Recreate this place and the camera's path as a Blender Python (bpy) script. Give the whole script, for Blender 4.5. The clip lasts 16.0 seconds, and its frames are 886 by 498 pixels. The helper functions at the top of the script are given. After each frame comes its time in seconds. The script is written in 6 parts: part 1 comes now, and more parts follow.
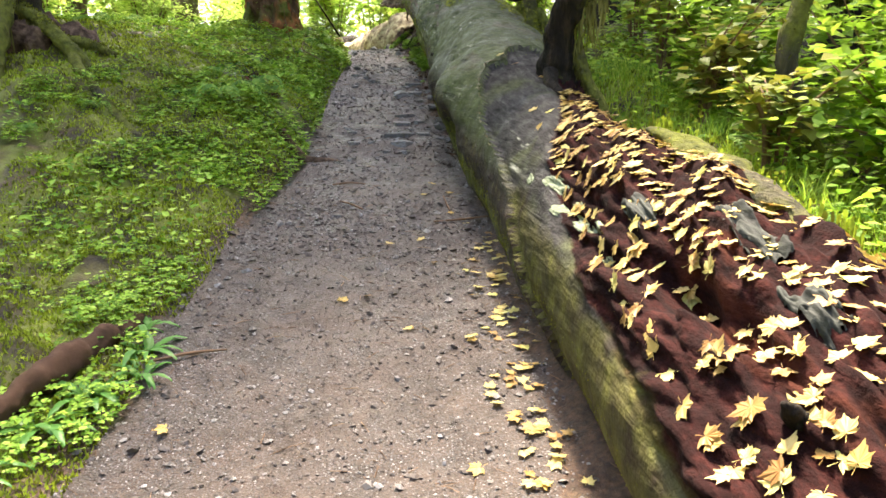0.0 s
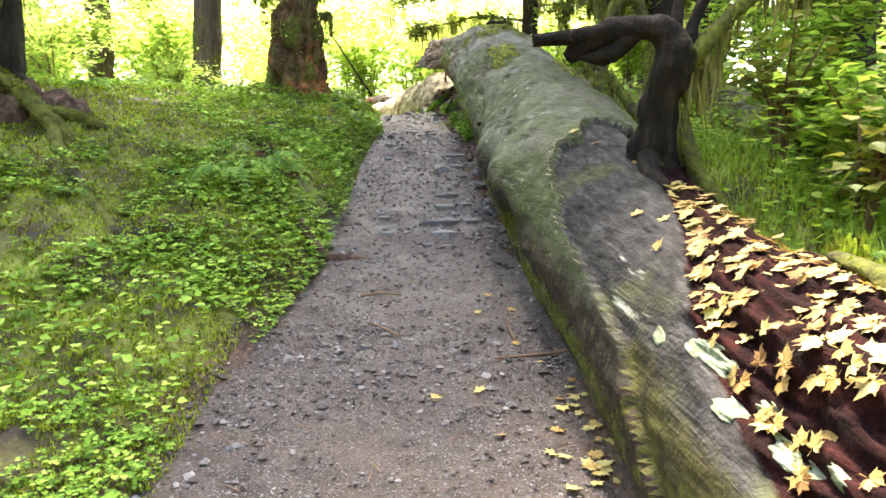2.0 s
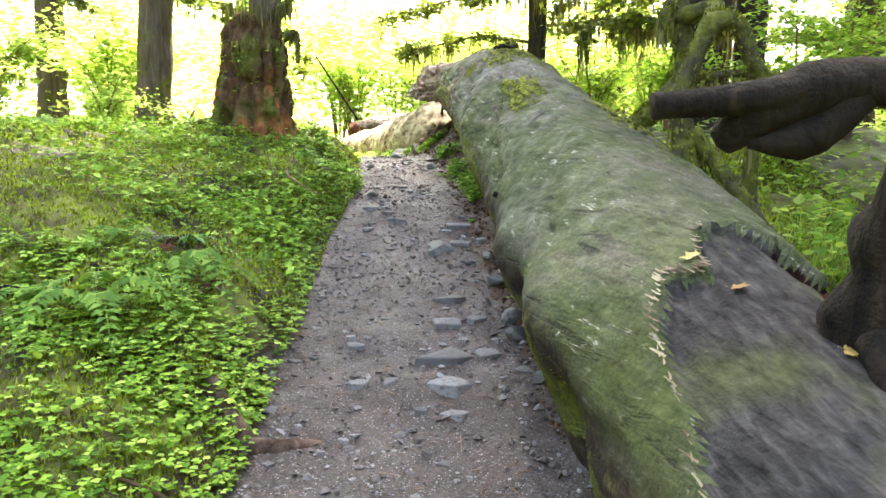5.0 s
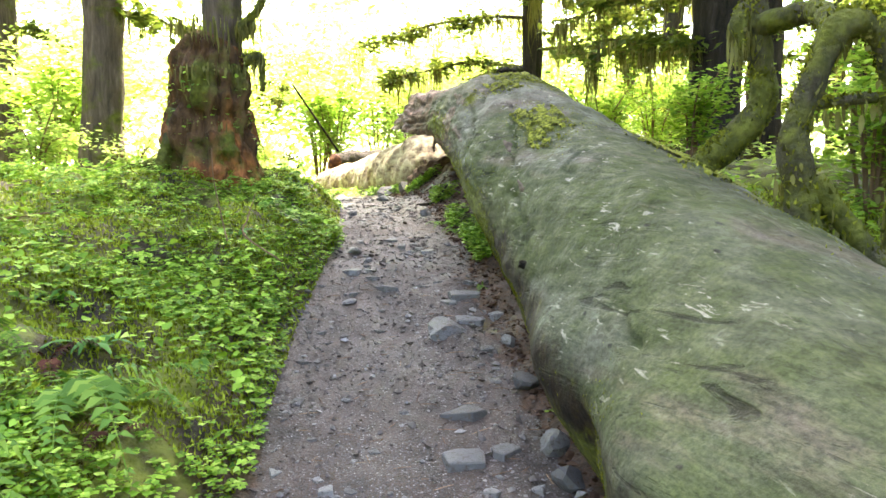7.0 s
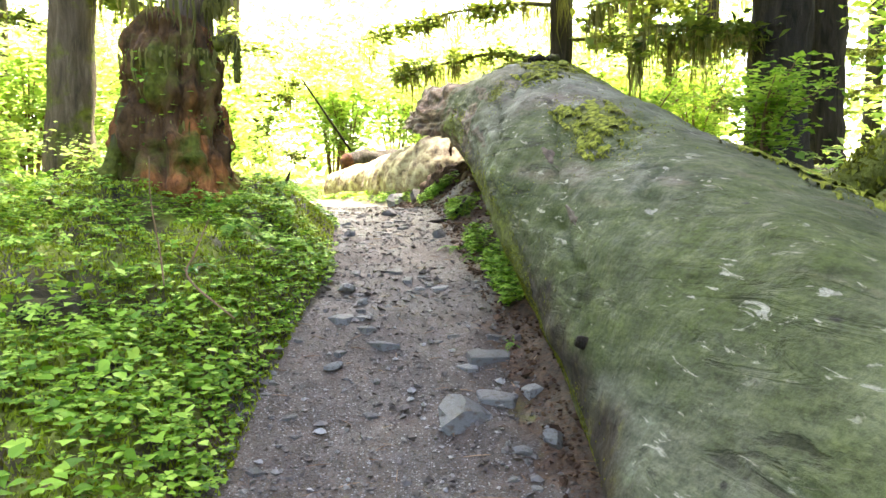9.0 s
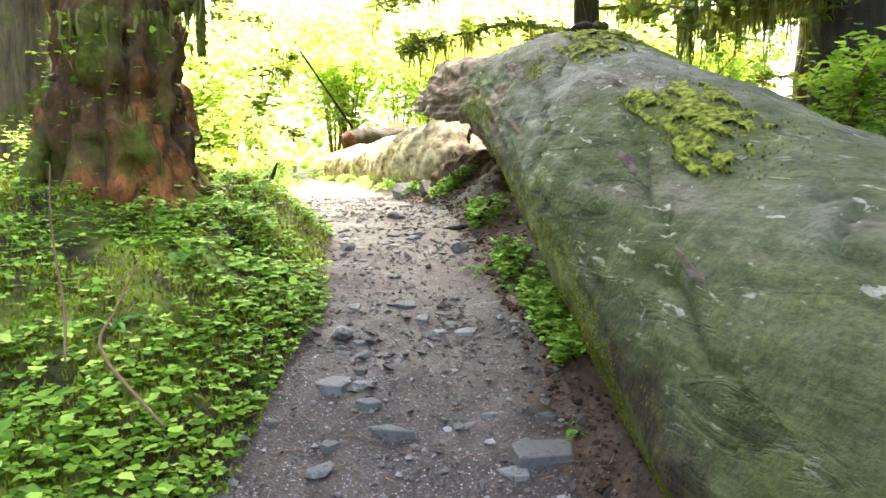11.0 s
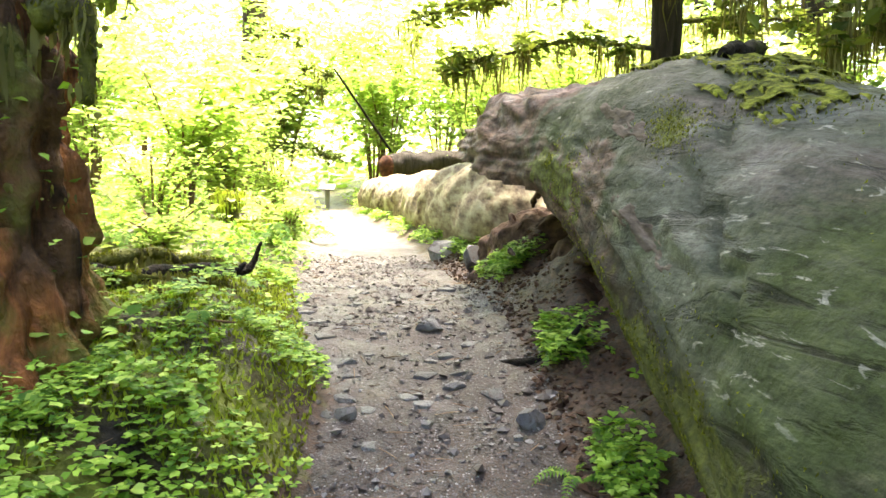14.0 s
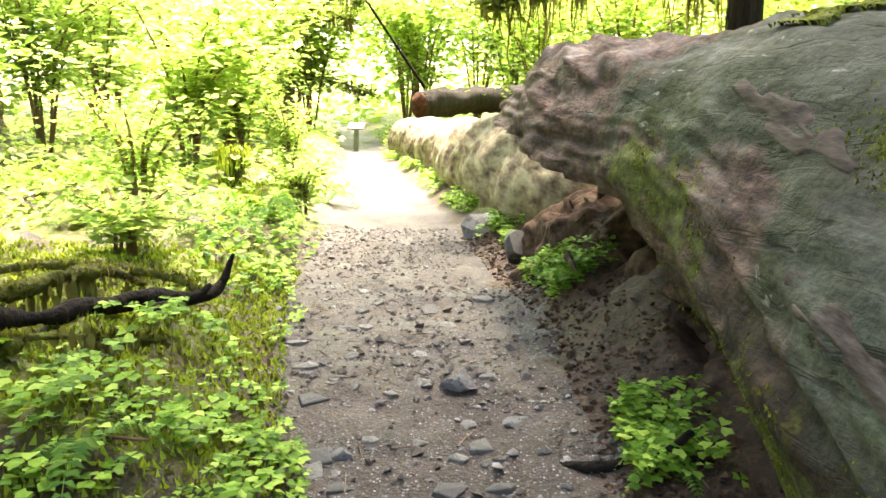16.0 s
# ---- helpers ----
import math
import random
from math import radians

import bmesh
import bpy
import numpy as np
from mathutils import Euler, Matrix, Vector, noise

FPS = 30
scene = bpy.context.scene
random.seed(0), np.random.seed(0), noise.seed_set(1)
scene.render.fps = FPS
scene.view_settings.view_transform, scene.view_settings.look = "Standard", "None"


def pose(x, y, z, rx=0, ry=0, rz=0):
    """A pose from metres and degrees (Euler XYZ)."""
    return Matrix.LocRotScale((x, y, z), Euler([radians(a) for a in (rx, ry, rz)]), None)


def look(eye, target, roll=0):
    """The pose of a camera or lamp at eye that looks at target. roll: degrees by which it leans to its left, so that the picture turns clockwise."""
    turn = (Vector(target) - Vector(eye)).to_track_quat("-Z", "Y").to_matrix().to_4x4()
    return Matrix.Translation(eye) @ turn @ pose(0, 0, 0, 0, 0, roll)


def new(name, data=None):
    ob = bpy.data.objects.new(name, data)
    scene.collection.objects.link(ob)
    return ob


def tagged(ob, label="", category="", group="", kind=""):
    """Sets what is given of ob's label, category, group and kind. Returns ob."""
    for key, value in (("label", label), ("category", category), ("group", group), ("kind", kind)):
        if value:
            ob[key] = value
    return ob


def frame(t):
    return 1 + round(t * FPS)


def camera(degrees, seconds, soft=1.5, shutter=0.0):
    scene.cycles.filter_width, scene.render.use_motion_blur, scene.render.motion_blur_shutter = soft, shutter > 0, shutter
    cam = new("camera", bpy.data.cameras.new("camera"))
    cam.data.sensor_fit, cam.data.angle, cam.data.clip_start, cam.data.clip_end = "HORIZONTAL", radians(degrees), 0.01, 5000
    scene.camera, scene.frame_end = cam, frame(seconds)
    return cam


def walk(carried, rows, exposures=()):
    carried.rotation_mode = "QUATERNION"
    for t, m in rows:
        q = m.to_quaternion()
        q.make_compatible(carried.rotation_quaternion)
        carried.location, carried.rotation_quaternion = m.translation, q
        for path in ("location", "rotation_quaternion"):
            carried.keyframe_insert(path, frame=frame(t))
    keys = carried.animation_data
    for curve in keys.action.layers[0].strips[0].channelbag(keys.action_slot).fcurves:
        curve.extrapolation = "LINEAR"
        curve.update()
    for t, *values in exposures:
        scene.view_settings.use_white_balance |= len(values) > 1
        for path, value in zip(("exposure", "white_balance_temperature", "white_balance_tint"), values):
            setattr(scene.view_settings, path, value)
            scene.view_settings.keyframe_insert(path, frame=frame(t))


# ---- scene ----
cam = camera(62.0, 16.0, soft=1.6)
PATH = [
    (0, (0.499, 0.892, 1.003), (0.587, 2.849, 0.6), -0.1),
    (0.5, (0.508, 1.16, 1.064), (0.49, 3.131, 0.724), -0.6),
    (1, (0.472, 1.462, 1.08), (0.451, 3.437, 0.769), 0.1),
    (1.5, (0.412, 1.807, 1.17), (0.404, 3.782, 0.852), -1.7),
    (2, (0.387, 2.172, 1.193), (0.398, 4.155, 0.932), -0.1),
    (2.5, (0.369, 2.55, 1.259), (0.363, 4.532, 0.989), 0.2),
    (3, (0.319, 2.911, 1.321), (0.372, 4.897, 1.085), -0.1),
    (3.5, (0.322, 3.241, 1.354), (0.367, 5.23, 1.152), 0.2),
    (3.7, (0.336, 3.367, 1.387), (0.368, 5.354, 1.164), 0.7),
    (5.8, (0.283, 4.692, 1.644), (0.338, 6.681, 1.44), 0.5),
    (6, (0.263, 4.818, 1.648), (0.329, 6.809, 1.472), 0.4),
    (6.5, (0.21, 5.109, 1.727), (0.353, 7.095, 1.534), -1.0),
    (7, (0.234, 5.409, 1.748), (0.323, 7.402, 1.603), -0.2),
    (7.5, (0.266, 5.691, 1.803), (0.323, 7.683, 1.633), 0.6),
    (8, (0.263, 6.005, 1.837), (0.334, 7.996, 1.665), -0.6),
    (8.5, (0.277, 6.283, 1.862), (0.365, 8.274, 1.691), 0.2),
    (8.7, (0.288, 6.399, 1.865), (0.342, 8.392, 1.713), -0.1),
    (10.8, (0.213, 7.475, 2.025), (0.234, 9.465, 1.826), 0.6),
    (11, (0.205, 7.59, 2.031), (0.239, 9.577, 1.81), 0.4),
    (11.5, (0.16, 7.896, 2.089), (0.242, 9.88, 1.855), -1.6),
    (12, (0.15, 8.149, 2.136), (0.257, 10.142, 2.017), -1.7),
    (12.5, (0.18, 8.434, 2.223), (0.2, 10.426, 2.038), 0.1),
    (13, (0.185, 8.719, 2.24), (0.132, 10.709, 2.055), 1.1),
    (13.5, (0.176, 8.966, 2.336), (0.141, 10.955, 2.123), -0.0),
    (14, (0.162, 9.205, 2.359), (0.083, 11.195, 2.172), 0.9),
    (14.5, (0.131, 9.456, 2.411), (-0.014, 11.433, 2.149), 0.9),
    (15, (0.069, 9.702, 2.472), (-0.068, 11.682, 2.227), -0.3),
    (15.5, (0.066, 9.93, 2.503), (-0.008, 11.908, 2.216), -0.1),
    (16, (0.11, 10.194, 2.572), (-0.058, 12.152, 2.196), 1.4),
]
walk(cam, [(t, look(eye, target, roll)) for t, eye, target, roll in PATH], [(0, 3.0, 7700, 13), (1.0, 3.28, 7650, 13), (2.5, 3.58, 7600, 13), (7, 3.88, 7500, 13), (11, 3.9, 7500, 13), (12.5, 3.7, 7400, 13), (16, 3.33, 7500, 13)])

# ---- light ----
SUN_ELEV, SUN_AZ = 64.0, 6.0   # degrees; azimuth from +y, positive towards +x
world = bpy.data.worlds.new("world")
scene.world = world
world.use_nodes = True
wn = world.node_tree.nodes
sky = wn.new("ShaderNodeTexSky")
sky.sky_type, sky.sun_disc = "NISHITA", False
sky.sun_elevation, sky.sun_rotation = radians(SUN_ELEV), radians(SUN_AZ)
sky.air_density, sky.dust_density = 1.0, 2.5
wn["Background"].inputs["Strength"].default_value = 0.15
world.node_tree.links.new(sky.outputs["Color"], wn["Background"].inputs["Color"])
sun_data = bpy.data.lights.new("sun", "SUN")
sun_data.energy, sun_data.angle, sun_data.color = 5.0, radians(12.0), (1.0, 0.96, 0.88)
sun = new("sun", sun_data)
_a, _e = radians(SUN_AZ), radians(SUN_ELEV)
SUN_DIR = Vector((math.sin(_a) * math.cos(_e), math.cos(_a) * math.cos(_e), math.sin(_e)))
sun.matrix_world = look(SUN_DIR * 60, (0, 0, 0))

rng = np.random.default_rng(7)

# ---- numeric helpers ----


def _hash(ix, iy, iz, seed):
    n = (ix * 374761393 + iy * 668265263 + iz * 2147483647 + seed * 974711) & 0x7FFFFFFF
    n = ((n ^ (n >> 13)) * 1274126177) & 0x7FFFFFFF
    n = ((n ^ (n >> 16)) * 668265263) & 0x7FFFFFFF
    return (n ^ (n >> 15)) % 100003 / 50001.5 - 1


def vnoise(p, seed=0):
    """Smooth value noise in -1..1 at points p (..., 3)."""
    p = np.asarray(p, float)
    i = np.floor(p).astype(np.int64)
    f = p - i
    f = f * f * (3 - 2 * f)
    out = 0
    for dx in (0, 1):
        for dy in (0, 1):
            for dz in (0, 1):
                w = (f[..., 0] if dx else 1 - f[..., 0]) * (f[..., 1] if dy else 1 - f[..., 1]) * (f[..., 2] if dz else 1 - f[..., 2])
                out = out + w * _hash(i[..., 0] + dx, i[..., 1] + dy, i[..., 2] + dz, seed)
    return out


def fbm(p, octaves=4, seed=0, gain=0.5):
    p = np.asarray(p, float)
    out, amp = 0, 1.0
    for o in range(octaves):
        out = out + amp * vnoise(p * 2.0**o, seed + o)
        amp *= gain
    return out


def xyz(x, y, z=0.0):
    return np.stack(np.broadcast_arrays(np.asarray(x, float), y, z), -1)


def ss(a, b, x):
    t = np.clip((x - a) / (b - a), 0, 1)
    return t * t * (3 - 2 * t)


def mesh_np(name, verts, faces, material, smooth=True, attrs=None):
    """A mesh from arrays: verts (n, 3) and faces (m, 3 or 4)."""
    verts, faces = np.asarray(verts, np.float32).reshape(-1, 3), np.asarray(faces, np.int32)
    me = bpy.data.meshes.new(name)
    k = faces.shape[1]
    me.vertices.add(len(verts))
    me.vertices.foreach_set("co", verts.ravel())
    me.loops.add(faces.size)
    me.loops.foreach_set("vertex_index", faces.ravel())
    me.polygons.add(len(faces))
    me.polygons.foreach_set("loop_start", np.arange(0, faces.size, k, dtype=np.int32))
    me.polygons.foreach_set("loop_total", np.full(len(faces), k, np.int32))
    me.polygons.foreach_set("use_smooth", np.full(len(faces), smooth))
    for key, values in (attrs or {}).items():
        me.attributes.new(key, "FLOAT", "POINT").data.foreach_set("value", np.asarray(values, np.float32).ravel())
    me.update(calc_edges=True)
    me.validate()
    me.materials.append(material)
    return me


def part_np(name, verts, faces, material, parent=None, label="", smooth=True, attrs=None):
    ob = new(name, mesh_np(name, verts, faces, material, smooth, attrs))
    ob.parent = parent
    return tagged(ob, label)


def grid_faces(rows, cols, wrap=False):
    c = cols if wrap else cols - 1
    i, j = np.meshgrid(np.arange(rows - 1), np.arange(c), indexing="ij")
    a, b = i * cols + j, i * cols + (j + 1) % cols
    return np.stack([a, b, b + cols, a + cols], -1).reshape(-1, 4)


def smooth_line(points, n):
    """Catmull-Rom through points (k, d), n samples."""
    p = np.asarray(points, float)
    p = np.vstack([2 * p[0] - p[1], p, 2 * p[-1] - p[-2]])
    s = np.linspace(0, len(p) - 3 - 1e-6, n)
    i = s.astype(int)
    t = (s - i)[:, None]
    a, b, c, d = p[i], p[i + 1], p[i + 2], p[i + 3]
    return 0.5 * (2 * b + (c - a) * t + (2 * a - 5 * b + 4 * c - d) * t**2 + (3 * b - a - 3 * c + d) * t**3)


def tube(points, n=24, sides=12, rough=0.1, seed=0, freq=6.0, ridges=0, flat=1.0):
    """Verts and faces of a closed rough tube through rows of x, y, z, radius."""
    line = smooth_line(points, n)
    c, r = line[:, :3], np.maximum(line[:, 3], 0.002)
    d = np.gradient(c, axis=0)
    d /= np.linalg.norm(d, axis=1)[:, None] + 1e-9
    side = np.cross(d, np.where(np.abs(d[:, 2:]) > 0.9, [[1.0, 0, 0]], [[0, 0, 1.0]]))
    side /= np.linalg.norm(side, axis=1)[:, None]
    for k in range(1, n):
        s = side[k - 1] - d[k] * (side[k - 1] @ d[k])
        side[k] = s / (np.linalg.norm(s) + 1e-9)
    up = np.cross(side, d)
    th = np.linspace(0, 2 * np.pi, sides, endpoint=False)
    ring = np.cos(th)[None, :, None] * side[:, None] + flat * np.sin(th)[None, :, None] * up[:, None]
    base = c[:, None] + ring * r[:, None, None]
    bump = fbm(base * freq, 3, seed) * rough
    if ridges:
        bump = bump + rough * np.abs(np.sin(th * ridges / 2 + 1.5 * vnoise(base * freq * 0.3, seed + 9)))
    v = (c[:, None] + ring * (r[:, None] * (1 + bump))[..., None]).reshape(-1, 3)
    v = np.vstack([v, c[:1] - d[:1] * r[0] * 0.2, c[-1:] + d[-1:] * r[-1] * 0.4])
    f = grid_faces(n, sides, True)
    j = np.arange(sides)
    a, b = n * sides, n * sides + 1
    cap = np.vstack([np.stack([np.full(sides, a), (j + 1) % sides, j, j], -1), np.stack([np.full(sides, b), (n - 1) * sides + j, (n - 1) * sides + (j + 1) % sides, (n - 1) * sides + (j + 1) % sides], -1)])
    tri = np.vstack([f[:, :3], f[:, [0, 2, 3]], cap[:, :3]])
    return v, tri


def merge(pieces):
    vs, fs, off = [], [], 0
    for v, f in pieces:
        vs.append(v)
        fs.append(np.asarray(f) + off)
        off += len(v)
    return np.vstack(vs), np.vstack(fs)


def scatter_shape(shape_v, shape_f, centres, size, yaw, tilt_dir=None, tilt=None):
    """Copies of one small shape, joined: yaw about z, then tilted by tilt radians about a level axis at tilt_dir."""
    n = len(centres)
    v = np.asarray(shape_v, float)[None] * np.asarray(size, float).reshape(n, -1)[:, None, :]
    cy, sy = np.cos(yaw)[:, None], np.sin(yaw)[:, None]
    x, y, z = v[..., 0] * cy - v[..., 1] * sy, v[..., 0] * sy + v[..., 1] * cy, v[..., 2] + 0 * cy
    if tilt is not None:
        ca, sa = np.cos(tilt_dir)[:, None], np.sin(tilt_dir)[:, None]
        u, w = x * ca + y * sa, -x * sa + y * ca
        ct, st = np.cos(tilt)[:, None], np.sin(tilt)[:, None]
        w, z = w * ct - z * st, w * st + z * ct
        x, y = u * ca - w * sa, u * sa + w * ca
    out = np.stack([x, y, z], -1) + np.asarray(centres)[:, None]
    f = np.asarray(shape_f)[None] + (np.arange(n) * len(shape_v))[:, None, None]
    return out.reshape(-1, 3), f.reshape(-1, len(shape_f[0]))


LEAF_V = [(0, 0, 0), (0.30, 0.45, 0.10), (0, 1, 0.0), (-0.30, 0.45, 0.10)]
LEAF_F = [(0, 1, 2), (0, 2, 3)]
BROAD_V = [(0, 0, 0), (0.28, 0.12, 0.05), (0.46, 0.42, 0.09), (0.24, 0.66, 0.05), (0, 1, -0.05), (-0.24, 0.66, 0.05), (-0.46, 0.42, 0.09), (-0.28, 0.12, 0.05), (0, 0.45, 0)]
BROAD_F = [(8, 0, 1), (8, 1, 2), (8, 2, 3), (8, 3, 4), (8, 4, 5), (8, 5, 6), (8, 6, 7), (8, 7, 0)]


def leaf_cloud(centres, size, droop=0.5, broad=False):
    n = len(centres)
    s = size * rng.uniform(0.6, 1.3, n)
    return scatter_shape(BROAD_V if broad else LEAF_V, BROAD_F if broad else LEAF_F, centres, s, rng.uniform(0, 6.283, n), rng.uniform(0, 6.283, n), rng.normal(0, droop, n))


# ---- materials ----


class Nodes:
    def __init__(self, name):
        self.mat = bpy.data.materials.new(name)
        self.mat.use_nodes = True
        self.tree = self.mat.node_tree
        self.bsdf = self.tree.nodes["Principled BSDF"]
        self.out = self.tree.nodes["Material Output"]
        self.coord = self.tree.nodes.new("ShaderNodeTexCoord").outputs["Object"]

    def put(self, kind, **values):
        node = self.tree.nodes.new(kind)
        for key, v in values.items():
            self.link(v, node.inputs[key.replace("_", " ")])
        return node

    def link(self, v, socket):
        if isinstance(v, bpy.types.NodeSocket):
            self.tree.links.new(v, socket)
        else:
            socket.default_value = v

    def noise(self, scale, detail=4.0, rough=0.55, vector=None, distort=0.0):
        node = self.put("ShaderNodeTexNoise", Scale=scale, Detail=detail, Roughness=rough, Distortion=distort)
        self.tree.links.new(vector or self.coord, node.inputs["Vector"])
        return node.outputs["Fac"]

    def voronoi(self, scale, feature="F1", vector=None, out="Distance"):
        node = self.put("ShaderNodeTexVoronoi", Scale=scale)
        node.feature = feature
        self.tree.links.new(vector or self.coord, node.inputs["Vector"])
        return node.outputs[out]

    def stretch(self, sx, sy, sz):
        node = self.put("ShaderNodeMapping", Vector=self.coord)
        node.inputs["Scale"].default_value = (sx, sy, sz)
        return node.outputs["Vector"]

    def grain_vector(self, turn, along):
        """Coordinates drawn out along the log, turned by an angle about z."""
        node = self.put("ShaderNodeMapping", Vector=self.coord)
        node.vector_type = "TEXTURE"
        node.inputs["Rotation"].default_value = (0.0, 0.0, turn)
        node.inputs["Scale"].default_value = (1.0, 1.0 / along, 1.0)
        return node.outputs["Vector"]

    def ramp(self, fac, stops):
        node = self.tree.nodes.new("ShaderNodeValToRGB")
        self.tree.links.new(fac, node.inputs["Fac"])
        el = node.color_ramp.elements
        while len(el) < len(stops):
            el.new(0.5)
        for e, (pos, col) in zip(el, stops):
            e.position, e.color = pos, (*col, 1) if len(col) == 3 else col
        return node.outputs["Color"]

    def step(self, fac, a, b):
        node = self.tree.nodes.new("ShaderNodeMapRange")
        self.link(fac, node.inputs["Value"])
        node.inputs["From Min"].default_value, node.inputs["From Max"].default_value = a, b
        return node.outputs["Result"]

    def mix(self, fac, a, b, blend="MIX"):
        node = self.tree.nodes.new("ShaderNodeMix")
        node.data_type, node.blend_type = "RGBA", blend
        self.link(fac, node.inputs["Factor"])
        self.link(a if not isinstance(a, tuple) else (*a, 1), node.inputs[6])
        self.link(b if not isinstance(b, tuple) else (*b, 1), node.inputs[7])
        return node.outputs[2]

    def calc(self, op, a, b=0.0):
        node = self.tree.nodes.new("ShaderNodeMath")
        node.operation = op
        self.link(a, node.inputs[0])
        self.link(b, node.inputs[1])
        return node.outputs[0]

    def attr(self, name):
        node = self.tree.nodes.new("ShaderNodeAttribute")
        node.attribute_name = name
        return node.outputs["Fac"]

    def island(self):
        return self.tree.nodes.new("ShaderNodeNewGeometry").outputs["Random Per Island"]

    def each(self):
        return self.tree.nodes.new("ShaderNodeObjectInfo").outputs["Random"]

    def bump(self, height, strength=0.5, distance=0.02):
        node = self.put("ShaderNodeBump", Strength=strength, Distance=distance, Height=height)
        self.link(node.outputs["Normal"], self.bsdf.inputs["Normal"])

    def done(self, colour, rough=0.85, spec=0.3):
        self.link(colour if not isinstance(colour, tuple) else (*colour, 1), self.bsdf.inputs["Base Color"])
        self.link(rough, self.bsdf.inputs["Roughness"])
        self.bsdf.inputs["Specular IOR Level"].default_value = spec
        return self.mat


def leaf_material(name, stops, translucent=0.45, rough=0.45, spec=0.35, each=False):
    n = Nodes(name)
    col = n.ramp(n.each() if each else n.island(), stops)
    col = n.mix(n.step(n.noise(22.0, 3), 0.3, 0.7), col, n.mix(0.25, col, (0.9, 0.85, 0.4), "MULTIPLY"))
    n.done(col, rough, spec)
    t = n.put("ShaderNodeBsdfTranslucent", Color=n.mix(0.5, col, n.mix(1.0, col, (1.0, 1.0, 0.5), "MULTIPLY")))
    m = n.put("ShaderNodeMixShader", Fac=translucent)
    n.tree.links.new(n.bsdf.outputs[0], m.inputs[1])
    n.tree.links.new(t.outputs[0], m.inputs[2])
    n.tree.links.new(m.outputs[0], n.out.inputs["Surface"])
    return n.mat


def ground_material():
    n = Nodes("forest floor")
    # gravel trail: fine stones in trodden brown soil
    v1, v2 = n.voronoi(120.0, out="Color"), n.voronoi(120.0)
    sep = n.put("ShaderNodeSeparateColor", Color=v1).outputs["Red"]
    stones = n.ramp(sep, [(0.0, (0.018, 0.016, 0.015)), (0.5, (0.050, 0.047, 0.046)), (0.85, (0.105, 0.100, 0.098)), (1.0, (0.30, 0.29, 0.285))])
    soil = n.ramp(n.noise(5.0, 6), [(0.3, (0.014, 0.008, 0.005)), (0.7, (0.058, 0.035, 0.024))])
    fine = n.mix(n.calc("MULTIPLY", n.step(n.noise(140.0, 3), 0.35, 0.7), n.step(n.noise(11.0, 6, 0.65), 0.36, 0.62)), soil, (0.098, 0.070, 0.056))
    gravel = n.mix(n.calc("MULTIPLY", n.attr("gravel"), n.step(n.noise(2.2, 5), 0.40, 0.75)), n.mix(n.step(v2, 0.35, 0.55), stones, fine), fine)
    # moss with brown litter between
    moss = n.ramp(n.noise(3.2, 8, 0.65), [(0.36, (0.018, 0.011, 0.006)), (0.45, (0.060, 0.048, 0.012)), (0.55, (0.125, 0.140, 0.018)), (0.72, (0.24, 0.27, 0.032))])
    litter = n.ramp(n.noise(34.0, 6, 0.65), [(0.34, (0.020, 0.010, 0.006)), (0.52, (0.075, 0.038, 0.020)), (0.7, (0.17, 0.090, 0.048))])
    mossy = n.mix(n.step(n.noise(1.7, 6, 0.6), 0.59, 0.69), moss, litter)
    edge = n.step(n.calc("ADD", n.attr("trail"), n.calc("MULTIPLY", n.calc("SUBTRACT", n.noise(9.0, 5), 0.5), 0.9)), 0.42, 0.58)
    dirt = n.step(n.calc("ADD", n.attr("dirt"), n.calc("MULTIPLY", n.calc("SUBTRACT", n.noise(7.0, 5), 0.5), 0.8)), 0.4, 0.6)
    col = n.mix(edge, n.mix(dirt, mossy, n.mix(0.7, soil, litter)), gravel)
    n.bump(n.calc("ADD", n.calc("MULTIPLY", v2, 0.25), n.noise(45.0, 8, 0.65)), 0.7, 0.016)
    return n.done(col, n.step(n.noise(4.0, 4), -0.3, 1.1), 0.35)


